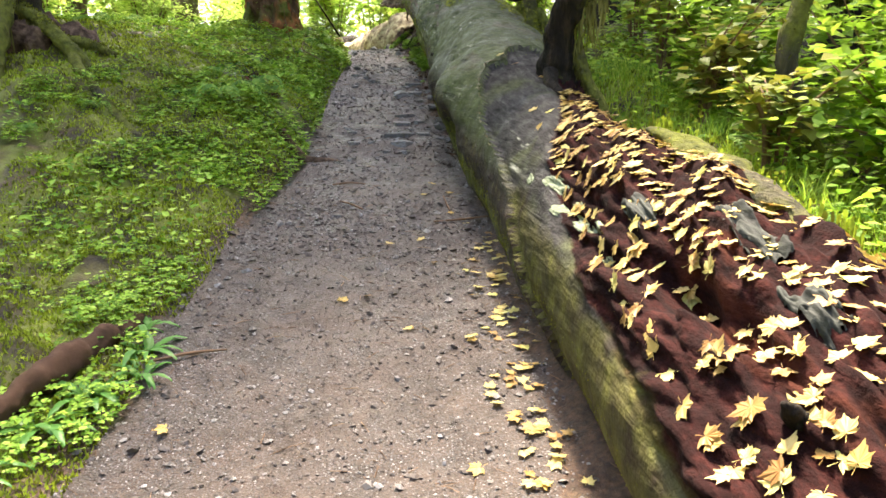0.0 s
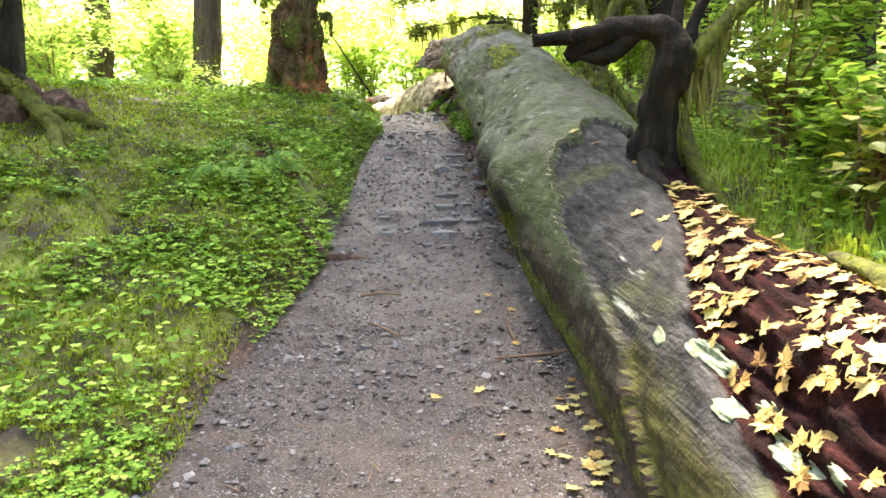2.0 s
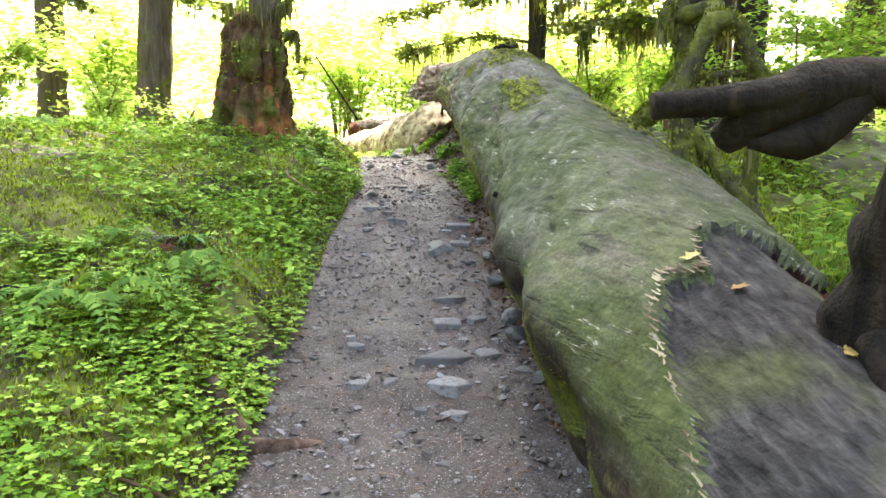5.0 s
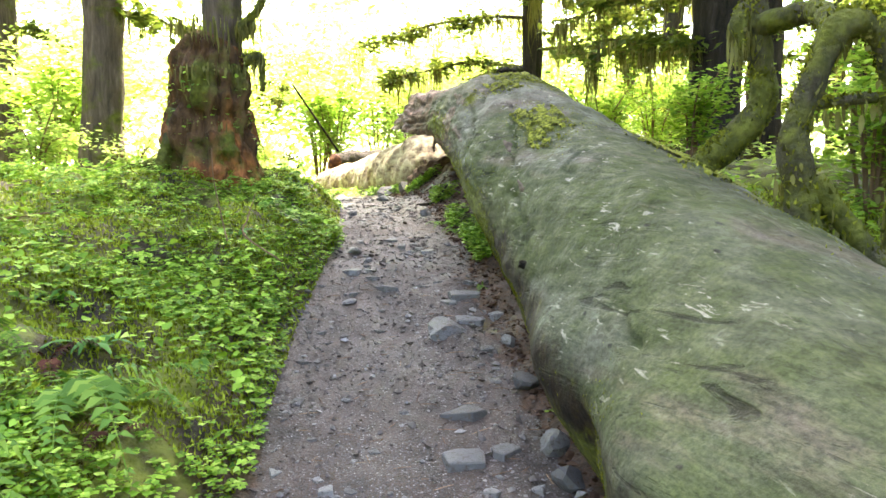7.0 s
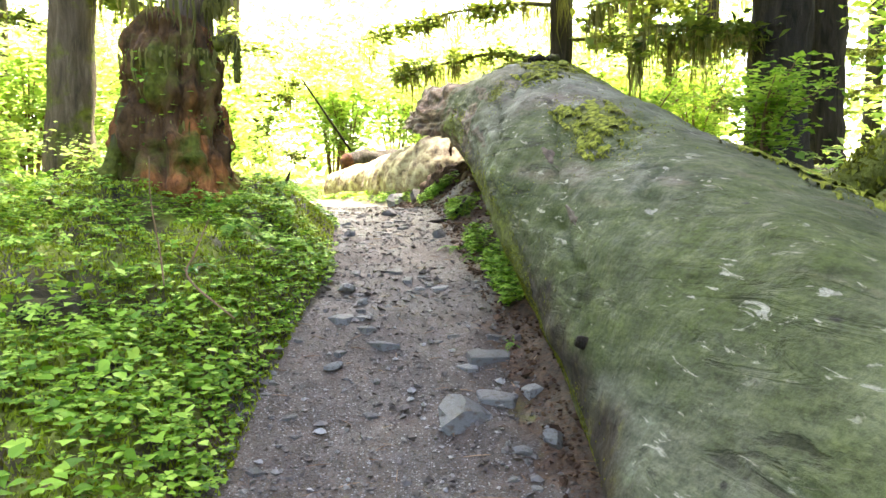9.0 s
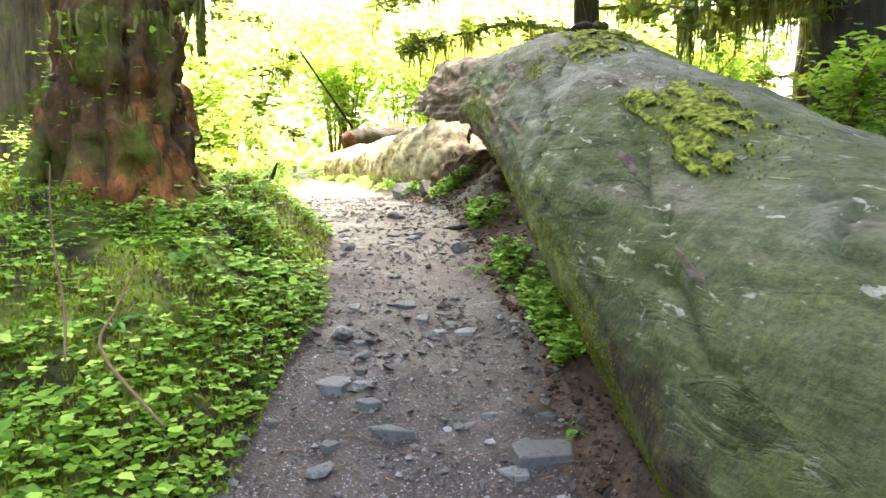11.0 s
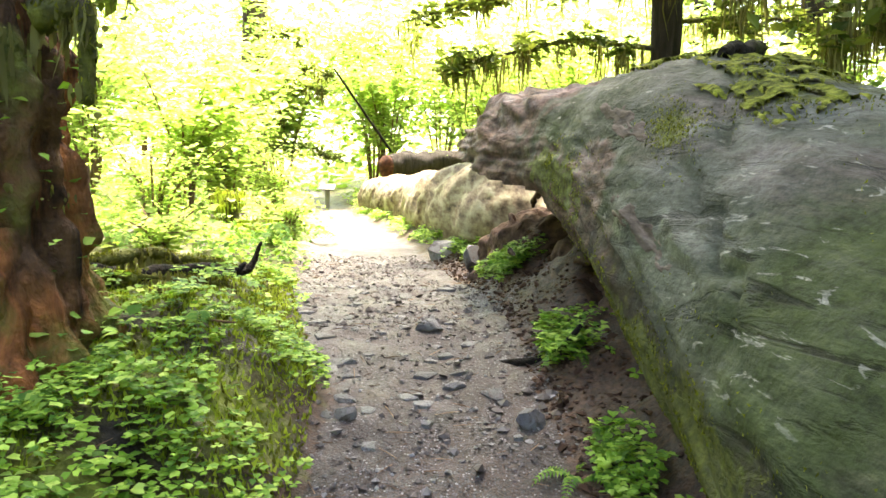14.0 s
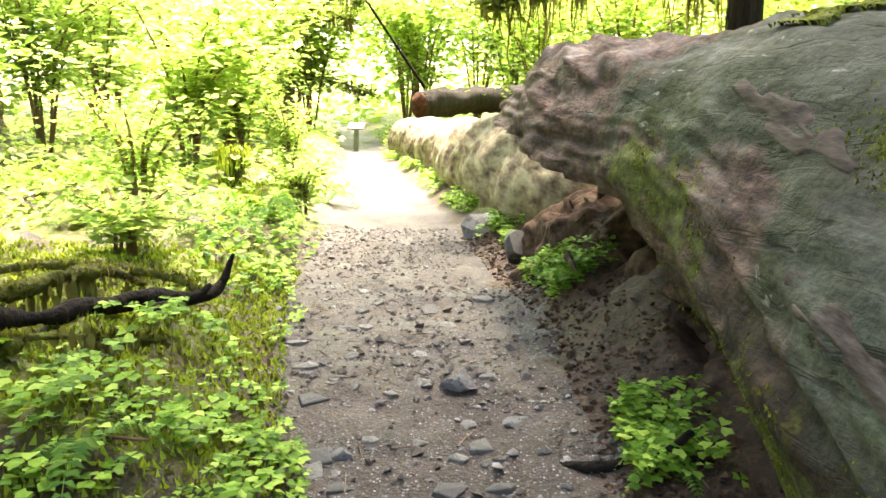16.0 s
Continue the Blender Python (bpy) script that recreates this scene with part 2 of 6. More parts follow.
def bark_log_material():
    n = Nodes("weathered log bark")
    skew = n.grain_vector(0.30, 0.22)
    grain = n.noise(26.0, 8, 0.66, skew, 0.3)
    base = n.ramp(n.noise(1.5, 8, 0.62, n.grain_vector(0.30, 0.6)), [(0.34, (0.026, 0.034, 0.013)), (0.46, (0.066, 0.074, 0.040)), (0.56, (0.110, 0.114, 0.082)), (0.68, (0.190, 0.188, 0.156))])
    base = n.mix(n.step(grain, 0.34, 0.58), n.mix(0.75, base, (0.48, 0.48, 0.42), "MULTIPLY"), base)
    algae = n.mix(n.calc("MULTIPLY", n.step(n.noise(1.3, 6, 0.6, n.grain_vector(0.30, 0.5)), 0.45, 0.58), 0.72), base, n.ramp(grain, [(0.3, (0.030, 0.042, 0.008)), (0.7, (0.088, 0.116, 0.024))]))
    brown = n.mix(n.calc("MULTIPLY", n.step(n.noise(2.6, 6, 0.62, skew), 0.56, 0.66), 0.6), algae, n.ramp(grain, [(0.3, (0.070, 0.046, 0.040)), (0.7, (0.215, 0.155, 0.140))]))
    blotch = n.step(n.noise(5.0, 7, 0.7), 0.56, 0.68)
    col = n.mix(n.calc("MULTIPLY", blotch, 0.55), brown, n.mix(0.8, brown, (0.42, 0.42, 0.38), "MULTIPLY"))
    streak = n.step(n.noise(11.0, 6, 0.62, n.grain_vector(0.38, 0.14), 1.0), 0.43, 0.36)
    col = n.mix(n.calc("MULTIPLY", streak, n.step(n.noise(1.2, 4), 0.42, 0.58)), col, n.mix(0.85, col, (0.22, 0.20, 0.16), "MULTIPLY"))
    chips = n.step(n.noise(30.0, 5, 0.62, n.grain_vector(0.2, 0.25), 0.8), 0.615, 0.66)
    col = n.mix(n.calc("MULTIPLY", chips, n.step(n.noise(1.9, 4), 0.42, 0.56)), col, (0.30, 0.285, 0.23))
    pits = n.step(n.voronoi(13.0, vector=n.grain_vector(0.2, 0.45)), 0.15, 0.07)
    col = n.mix(n.calc("MULTIPLY", pits, n.step(n.noise(6.0, 5), 0.54, 0.58)), col, (0.016, 0.014, 0.010))
    # lower side: brown crumble and moss, with the underside's shade painted into the colour
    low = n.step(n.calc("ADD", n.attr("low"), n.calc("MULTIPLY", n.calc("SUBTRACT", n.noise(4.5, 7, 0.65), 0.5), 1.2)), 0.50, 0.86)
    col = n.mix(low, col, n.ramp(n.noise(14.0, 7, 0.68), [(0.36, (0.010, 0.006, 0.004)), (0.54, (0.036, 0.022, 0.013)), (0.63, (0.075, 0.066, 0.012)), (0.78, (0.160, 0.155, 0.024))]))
    rag = n.step(n.calc("ADD", n.attr("torn"), n.calc("MULTIPLY", n.calc("SUBTRACT", n.noise(6.0, 7, 0.65), 0.5), 1.0)), 0.45, 0.65)
    torn = n.ramp(n.noise(20.0, 8, 0.68, n.grain_vector(0.1, 0.25)), [(0.34, (0.014, 0.008, 0.006)), (0.48, (0.085, 0.048, 0.036)), (0.68, (0.235, 0.150, 0.118))])
    col = n.mix(rag, col, torn)
    mossy = n.step(n.calc("ADD", n.attr("moss"), n.calc("MULTIPLY", n.calc("SUBTRACT", n.noise(9.0, 7, 0.7), 0.5), 2.2)), 0.55, 0.7)
    col = n.mix(mossy, col, n.ramp(n.noise(30.0, 6, 0.7), [(0.3, (0.030, 0.030, 0.007)), (0.55, (0.10, 0.112, 0.016)), (0.8, (0.21, 0.22, 0.032))]))
    fleck = n.noise(70.0, 5, 0.7, n.stretch(1, 0.6, 1))
    col = n.mix(n.step(fleck, 0.36, 0.58), n.mix(0.8, col, (0.45, 0.45, 0.42), "MULTIPLY"), col)
    n.bump(n.calc("ADD", n.calc("MULTIPLY", grain, 0.7), n.calc("SUBTRACT", n.noise(24.0, 7, 0.6), n.calc("MULTIPLY", streak, 0.6))), 0.6, 0.018)
    return n.done(col, n.step(n.noise(8.0, 5), 1.15, 0.30), 0.26)


def wood_log_material():
    n = Nodes("rotting bare wood")
    along = n.stretch(1.0, 0.10, 1.0)
    grain = n.noise(30.0, 6, 0.6, along, 0.4)
    grey = n.ramp(grain, [(0.32, (0.010, 0.009, 0.009)), (0.52, (0.034, 0.032, 0.031)), (0.75, (0.082, 0.077, 0.070))])
    grey = n.mix(n.step(n.noise(2.6, 5), 0.52, 0.7), grey, n.ramp(grain, [(0.3, (0.028, 0.032, 0.012)), (0.7, (0.085, 0.095, 0.040))]))
    pale = n.step(n.noise(5.0, 5, 0.6, along), 0.68, 0.72)
    grey = n.mix(pale, grey, (0.34, 0.35, 0.28))
    rot = n.ramp(n.noise(17.0, 7, 0.7, n.stretch(1, 0.45, 1)), [(0.3, (0.003, 0.0010, 0.0010)), (0.5, (0.013, 0.0034, 0.0030)), (0.7, (0.046, 0.0115, 0.0092))])
    rot = n.mix(n.step(n.noise(2.4, 5, 0.6, along), 0.66, 0.74), rot, (0.060, 0.016, 0.008))
    mask = n.step(n.calc("ADD", n.attr("rot"), n.calc("MULTIPLY", n.calc("SUBTRACT", n.noise(4.0, 6), 0.5), 0.7)), 0.42, 0.58)
    low = n.step(n.calc("ADD", n.attr("low"), n.calc("MULTIPLY", n.calc("SUBTRACT", n.noise(3.5, 6), 0.5), 1.0)), 0.40, 0.75)
    col = n.mix(mask, grey, rot)
    col = n.mix(low, col, n.ramp(n.noise(9.0, 6), [(0.3, (0.03, 0.022, 0.014)), (0.55, (0.075, 0.07, 0.022)), (0.75, (0.14, 0.14, 0.035))]))
    n.bump(n.calc("ADD", grain, n.calc("MULTIPLY", n.noise(45.0, 6), 0.8)), 0.6, 0.02)
    return n.done(col, n.calc("MAXIMUM", n.step(n.noise(6.0, 4), 1.2, 0.30), mask), 0.12)


def trunk_material(name, stops, moss=0.5, red=0.0):
    n = Nodes(name)
    up = n.stretch(1.0, 1.0, 0.38 if red else 0.16)
    plates = n.noise(14.0, 7, 0.65, up, 0.8)
    col = n.ramp(plates, stops)
    if red:
        col = n.mix(n.step(n.noise(2.4, 4, 0.5, up), 0.44, 0.54), col, n.mix(1.0, n.ramp(plates, [(0.32, (0.030, 0.010, 0.005)), (0.66, (0.42, 0.155, 0.052))]), (1, 1, 1), "MULTIPLY"))
    green = n.ramp(n.noise(20.0, 5), [(0.3, (0.05, 0.055, 0.012)), (0.7, (0.16, 0.17, 0.03))])
    col = n.mix(n.step(n.noise(2.8, 6, 0.6), 0.72 - 0.35 * moss, 0.84 - 0.35 * moss), col, green)
    n.bump(n.calc("ADD", plates, n.calc("MULTIPLY", n.noise(50.0, 5), 0.5)), 0.9, 0.04)
    return n.done(col, 0.9, 0.2)


def stone_material():
    n = Nodes("wet grey stone")
    tint = n.ramp(n.each(), [(0.0, (0.085, 0.083, 0.083)), (0.5, (0.145, 0.142, 0.140)), (1.0, (0.27, 0.262, 0.255))])
    col = n.mix(n.step(n.noise(18.0, 7, 0.65), 0.35, 0.7), n.mix(0.6, tint, (0.45, 0.43, 0.4), "MULTIPLY"), tint)
    col = n.mix(n.step(n.noise(5.0, 5), 0.52, 0.68), col, (0.070, 0.052, 0.038))
    n.bump(n.noise(35.0, 7), 0.5, 0.012)
    return n.done(col, 0.62, 0.4)


def plain_material(name, stops, scale=12.0, rough=0.85, spec=0.25, bump=0.5, stretch=(1, 1, 1), island=False):
    n = Nodes(name)
    fac = n.noise(scale, 6, 0.62, n.stretch(*stretch))
    col = n.ramp(fac, stops)
    if island:
        col = n.mix(0.6, col, n.ramp(n.island(), stops))
    n.bump(fac, bump, 0.015)
    return n.done(col, rough, spec)


M_GROUND = ground_material()
M_BARK = bark_log_material()
M_WOOD = wood_log_material()
M_TRUNK_RED = trunk_material("reddish stump bark", [(0.3, (0.018, 0.010, 0.006)), (0.5, (0.095, 0.050, 0.024)), (0.75, (0.19, 0.105, 0.05))], 0.62, 0.8)
M_TRUNK = trunk_material("conifer bark", [(0.3, (0.040, 0.030, 0.022)), (0.5, (0.12, 0.088, 0.066)), (0.75, (0.23, 0.175, 0.135))], 0.5)
M_TRUNK_DARK = trunk_material("dark conifer bark", [(0.3, (0.012, 0.010, 0.008)), (0.6, (0.045, 0.035, 0.028)), (0.8, (0.085, 0.068, 0.055))], 0.15)
M_SNAG = trunk_material("wet dark snag wood", [(0.34, (0.005, 0.004, 0.003)), (0.56, (0.018, 0.013, 0.009)), (0.78, (0.060, 0.042, 0.028))], 0.22)
M_LIMB = trunk_material("moss-grown limb", [(0.3, (0.025, 0.022, 0.014)), (0.6, (0.085, 0.075, 0.045)), (0.8, (0.15, 0.13, 0.08))], 0.95)
M_STONE = stone_material()
M_PEBBLE = plain_material("trail pebbles", [(0.2, (0.052, 0.040, 0.034)), (0.5, (0.100, 0.083, 0.074)), (0.8, (0.165, 0.152, 0.145)), (0.95, (0.36, 0.345, 0.335))], 9.0, 0.7, 0.35, 0.3, island=True)
M_TWIG = plain_material("dry twigs", [(0.2, (0.06, 0.035, 0.022)), (0.6, (0.19, 0.115, 0.07)), (0.9, (0.32, 0.22, 0.14))], 8.0, 0.85, 0.2, 0.3, island=True)
M_REDWOOD = plain_material("red rotten wood", [(0.3, (0.022, 0.009, 0.006)), (0.55, (0.085, 0.030, 0.017)), (0.8, (0.22, 0.095, 0.05))], 10.0, 0.9, 0.2, 0.8, (1, 0.3, 1))
M_PALEWOOD = plain_material("pale weathered log", [(0.32, (0.045, 0.032, 0.020)), (0.46, (0.20, 0.15, 0.10)), (0.58, (0.33, 0.29, 0.19)), (0.75, (0.48, 0.43, 0.33))], 11.0, 0.85, 0.25, 0.9, (1, 0.2, 1))
M_SOIL = plain_material("dark rotten soil", [(0.32, (0.020, 0.012, 0.008)), (0.5, (0.085, 0.053, 0.037)), (0.72, (0.19, 0.13, 0.092))], 16.0, 0.95, 0.15, 1.0)
M_MOSS = leaf_material("moss tufts", [(0.0, (0.08, 0.072, 0.016)), (0.35, (0.21, 0.27, 0.034)), (1.0, (0.43, 0.55, 0.075))], 0.45, 0.8, 0.1)
M_LOGMOSS = leaf_material("dark bark moss", [(0.0, (0.035, 0.036, 0.010)), (0.5, (0.15, 0.165, 0.022)), (1.0, (0.30, 0.31, 0.045))], 0.35, 0.85, 0.08)
M_HANG = leaf_material("hanging moss", [(0.0, (0.095, 0.088, 0.030)), (0.5, (0.165, 0.160, 0.055)), (1.0, (0.26, 0.25, 0.095))], 0.35, 0.8, 0.1)
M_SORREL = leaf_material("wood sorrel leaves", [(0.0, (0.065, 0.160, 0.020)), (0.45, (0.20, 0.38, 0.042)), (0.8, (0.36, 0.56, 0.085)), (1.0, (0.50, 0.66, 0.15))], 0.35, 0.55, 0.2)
M_FERN = leaf_material("fern fronds", [(0.0, (0.065, 0.16, 0.026)), (0.6, (0.14, 0.28, 0.042)), (1.0, (0.26, 0.39, 0.07))], 0.35, 0.55, 0.2)
M_BUSH = leaf_material("vine maple leaves", [(0.0, (0.19, 0.31, 0.075)), (0.5, (0.36, 0.51, 0.14)), (1.0, (0.57, 0.68, 0.26))], 0.68, 0.6, 0.15)
M_BUSH_DARK = leaf_material("shrub leaves", [(0.0, (0.12, 0.24, 0.034)), (0.6, (0.28, 0.46, 0.065)), (1.0, (0.50, 0.62, 0.14))], 0.6, 0.55, 0.2)
M_NEEDLE = leaf_material("conifer sprays", [(0.0, (0.055, 0.085, 0.018)), (0.6, (0.11, 0.155, 0.028)), (1.0, (0.19, 0.23, 0.042))], 0.4, 0.7, 0.15)
M_MAPLE = leaf_material("fallen maple leaves", [(0.0, (0.27, 0.145, 0.05)), (0.3, (0.44, 0.30, 0.095)), (0.75, (0.57, 0.44, 0.17)), (1.0, (0.52, 0.48, 0.16))], 0.2, 0.5, 0.3, True)
M_YELLOW = leaf_material("yellowing shrub leaves", [(0.0, (0.17, 0.20, 0.04)), (0.5, (0.30, 0.28, 0.06)), (1.0, (0.12, 0.21, 0.05))], 0.4, 0.5)
M_SCAR = plain_material("bare scar wood", [(0.34, (0.030, 0.020, 0.015)), (0.5, (0.085, 0.062, 0.048)), (0.7, (0.165, 0.130, 0.105))], 30.0, 0.8, 0.2, 0.6, (1, 0.2, 1))
M_LOGCUSHION = plain_material("moss cushion", [(0.34, (0.022, 0.022, 0.007)), (0.46, (0.110, 0.120, 0.018)), (0.60, (0.24, 0.255, 0.036)), (0.8, (0.40, 0.42, 0.07))], 40.0, 0.95, 0.1, 1.0)
M_CRUMB = plain_material("crumbled red-brown wood", [(0.25, (0.020, 0.011, 0.007)), (0.55, (0.072, 0.040, 0.026)), (0.85, (0.17, 0.105, 0.070))], 14.0, 0.95, 0.15, 0.6, island=True)
M_SIGN = plain_material("grey sign panel", [(0.3, (0.16, 0.16, 0.15)), (0.7, (0.30, 0.30, 0.28))], 30.0, 0.6, 0.3, 0.1)

# ---- ground ----
PROFILE_Y = [-60, -3, 2, 4.53, 5.24, 6.13, 7, 7.7, 8.65, 9.35, 10.16, 11.5, 12.4, 13.5, 27, 60]
PROFILE_Z = [-4, -1.25, -0.45, 0, 0.13, 0.32, 0.49, 0.65, 0.86, 1.01, 1.27, 1.57, 1.69, 1.70, 1.66, 2.2]
LEFT_Y = [-60, 3, 5.7, 6.5, 8, 9.5, 10.7, 11.6, 12.2, 13.3, 15, 17.6, 20.6, 23.4, 27, 60]
LEFT_X = [-0.7, -0.62, -0.60, -0.47, -0.38, -0.38, -0.29, -0.35, -0.52, -0.85, -1.15, -1.65, -2.2, -2.8, -3.7, -12]
RIGHT_Y = [-60, 3, 5.75, 7.7, 9.2, 10, 10.8, 11.6, 12.2, 13.2, 15, 16.6, 19.2, 22.5, 27, 60]
RIGHT_X = [1.1, 1.05, 0.97, 0.82, 0.72, 0.65, 0.55, 0.43, 0.38, 0.25, -0.13, -0.5, -1.15, -2.05, -2.9, -11]
BANK_Y = [-60, 2, 4.5, 5.3, 6.2, 7, 8, 9.5, 10.4, 11.5, 12.2, 13, 14, 20, 60]
BANK_H = [0.08, 0.08, 0.10, 0.18, 0.26, 0.40, 0.42, 0.36, 0.36, 0.30, 0.20, 0.10, 0.12, 0.2, 0.2]
RISE_Y = [-60, 3, 5, 6, 7, 8, 9, 10, 11, 12, 60]
RISE_H = [0.05, 0.05, 0.12, 0.22, 0.34, 0.46, 0.46, 0.26, 0.06, 0.0, 0.0]


def height(x, y, detail=True):
    """The ground's height."""
    x, y = np.broadcast_arrays(np.asarray(x, float), np.asarray(y, float))
    wob = 0.06 * vnoise(xyz(x * 0, y * 1.6), 3)
    ul = np.interp(y, LEFT_Y, LEFT_X) + wob - x
    ur = x - np.interp(y, RIGHT_Y, RIGHT_X)
    left, right = np.maximum(ul, 0), np.maximum(ur, 0)
    z = np.interp(y, PROFILE_Y, PROFILE_Z)
    z = z + np.interp(y, BANK_Y, BANK_H) * (1 - np.exp(-left / 0.24)) + np.interp(y, RISE_Y, RISE_H) * ss(0.5, 2.6, left)
    z = z + 0.10 * np.exp(-(((x + 1.35) / 0.75) ** 2 + ((y - 11.2) / 0.8) ** 2))
    z = z + 0.30 * (1 - np.exp(-right / 0.8)) + 0.02 * np.minimum(right, 30)
    z = z + 0.30 * np.exp(-(((x - 0.85) / 0.45) ** 2 + ((y - 13.2) / 1.0) ** 2))
    z = z + 0.34 * ss(2.2, 3.4, y) * ss(9.5, 7.5, y) * np.exp(-(((x - 2.28) / 0.42) ** 2))
    if detail:
        off = ss(0.0, 0.35, left) + ss(0.0, 0.35, right)
        p = xyz(x, y)
        z = z + off * (0.07 * fbm(p * 1.3, 3, 11) + 0.040 * fbm(p * 5.0, 3, 21) + 0.022 * fbm(p * 12.0, 2, 27)) + (0.014 * fbm(p * 4.0, 3, 31) + 0.007 * fbm(p * 17.0, 3, 37)) * (1 - np.minimum(off, 1)) + off * 0.10 * vnoise(p * 0.18, 41) * ss(3, 9, np.hypot(x, y - 8))
    return z


def build_ground():
    xs = np.r_[-400, -200, -100, -60, np.arange(-40, -12, 2.0), np.arange(-12, -3.4, 0.3), np.arange(-3.4, 2.2, 0.035), np.arange(2.2, 8, 0.2), np.arange(8, 40, 2.0), 60, 100, 200, 400]
    ys = np.r_[-400, -200, -100, -60, -30, -15, -8, -4, np.arange(-2, 1.5, 0.2), np.arange(1.5, 16, 0.04), np.arange(16, 32, 0.2), np.arange(32, 60, 2.0), 60, 100, 200, 400]
    gx, gy = np.meshgrid(xs, ys)
    gz = height(gx, gy)
    wob = 0.07 * vnoise(xyz(gx * 0, gy * 1.6), 3) + 0.05 * fbm(xyz(gx * 5, gy * 5), 3, 8)
    inside = np.minimum(gx - np.interp(gy, LEFT_Y, LEFT_X) - wob, np.interp(gy, RIGHT_Y, RIGHT_X) + wob - gx)
    trail = ss(-0.10, 0.10, inside)
    dirt = ss(-0.34, -0.02, inside) * 0.65 + 0.25 * (gx > np.interp(gy, RIGHT_Y, RIGHT_X)) * (gx < np.interp(gy, RIGHT_Y, RIGHT_X) + 1.5)
    right = gx - np.interp(gy, RIGHT_Y, RIGHT_X)
    dirt = np.maximum(dirt, ss(-0.05, 0.05, right) * ss(1.3, 0.9, right) * ss(6.5, 7.5, gy) * ss(15.0, 14.0, gy))
    gravel = np.clip(0.55 + 0.5 * ss(6.0, 3.5, gy) - 0.15 * ss(10, 13, gy), 0, 1)
    ob = part_np("ground", np.stack([gx, gy, gz], -1), grid_faces(len(ys), len(xs)), M_GROUND, attrs={"trail": trail, "dirt": dirt, "gravel": gravel})
    tagged(ob, "mossy forest floor with a narrow gravel and dirt trail", "ground", kind="structure")


build_ground()

# ---- the great fallen log ----
LOG_Y = [0, 2, 3, 3.6, 4.5, 5.6, 6.6, 7.9, 9, 10, 10.8, 12, 12.45, 12.9, 13.6, 14.5]
LOG_LEFT = [1.20, 1.14, 1.11, 1.08, 1.03, 0.96, 0.88, 0.81, 0.76, 0.70, 0.65, 0.56, 0.47, 0.30, 0.08, -0.06]
LOG_TOP = [-0.05, 0.35, 0.58, 0.69, 0.87, 1.05, 1.29, 1.63, 1.89, 2.19, 2.44, 2.71, 2.79, 2.80, 2.84, 2.82]
LOG_RX = [0.50, 0.51, 0.51, 0.51, 0.51, 0.50, 0.50, 0.54, 0.60, 0.57, 0.57, 0.64, 0.66, 0.64, 0.54, 0.48]
LOG_RZ = [0.47, 0.47, 0.47, 0.47, 0.48, 0.50, 0.53, 0.56, 0.58, 0.58, 0.58, 0.44, 0.42, 0.42, 0.42, 0.40]
LOG_RD = [0.47, 0.47, 0.47, 0.47, 0.48, 0.50, 0.53, 0.58, 0.60, 0.60, 0.60, 0.70, 0.72, 0.70, 0.66, 0.60]


MOSS_SPOTS = ((10.0, 20, 0.26, 9), (11.3, 18, 0.16, 7), (10.3, 86, 0.4, 9), (11.7, -6, 0.35, 9), (9.3, 104, 1.2, 7), (11.4, 42, 0.10, 5), (6.0, 106, 1.6, 7), (4.6, -58, 1.2, 14), (8.8, -40, 1.0, 14), (12.2, 80, 0.25, 8), (10.6, 96, 0.9, 8), (7.2, 90, 0.25, 10))


def log_axis(y):
    rx, rz = np.interp(y, LOG_Y, LOG_RX), np.interp(y, LOG_Y, LOG_RZ)
    return np.interp(y, LOG_Y, LOG_LEFT) + rx, np.interp(y, LOG_Y, LOG_TOP) - rz, rx, rz


def torn_line(d, y):
    """Where along the log the bark ends, by the angle in degrees."""
    edge = np.interp(d, [-180, -90, -40, 0, 14, 30, 45, 60, 66, 75, 180], [7.6, 7.4, 6.75, 6.82, 6.66, 6.5, 6.2, 5.88, 5.2, 4.6, 3.0])
    return edge + 0.12 * fbm(xyz(d * 0.05, y * 1.4), 4, 5) + 0.035 * vnoise(xyz(d * 0.17, y * 0.3), 15) + 0.015 * vnoise(xyz(d * 0.6, y * 0.3), 16)


def bark_mask(y, th):
    """1 on bark, 0 on bare wood; th is the angle from the top towards the trail."""
    d = np.degrees(th)
    return ss(-0.012, 0.012, y - torn_line(d, y))


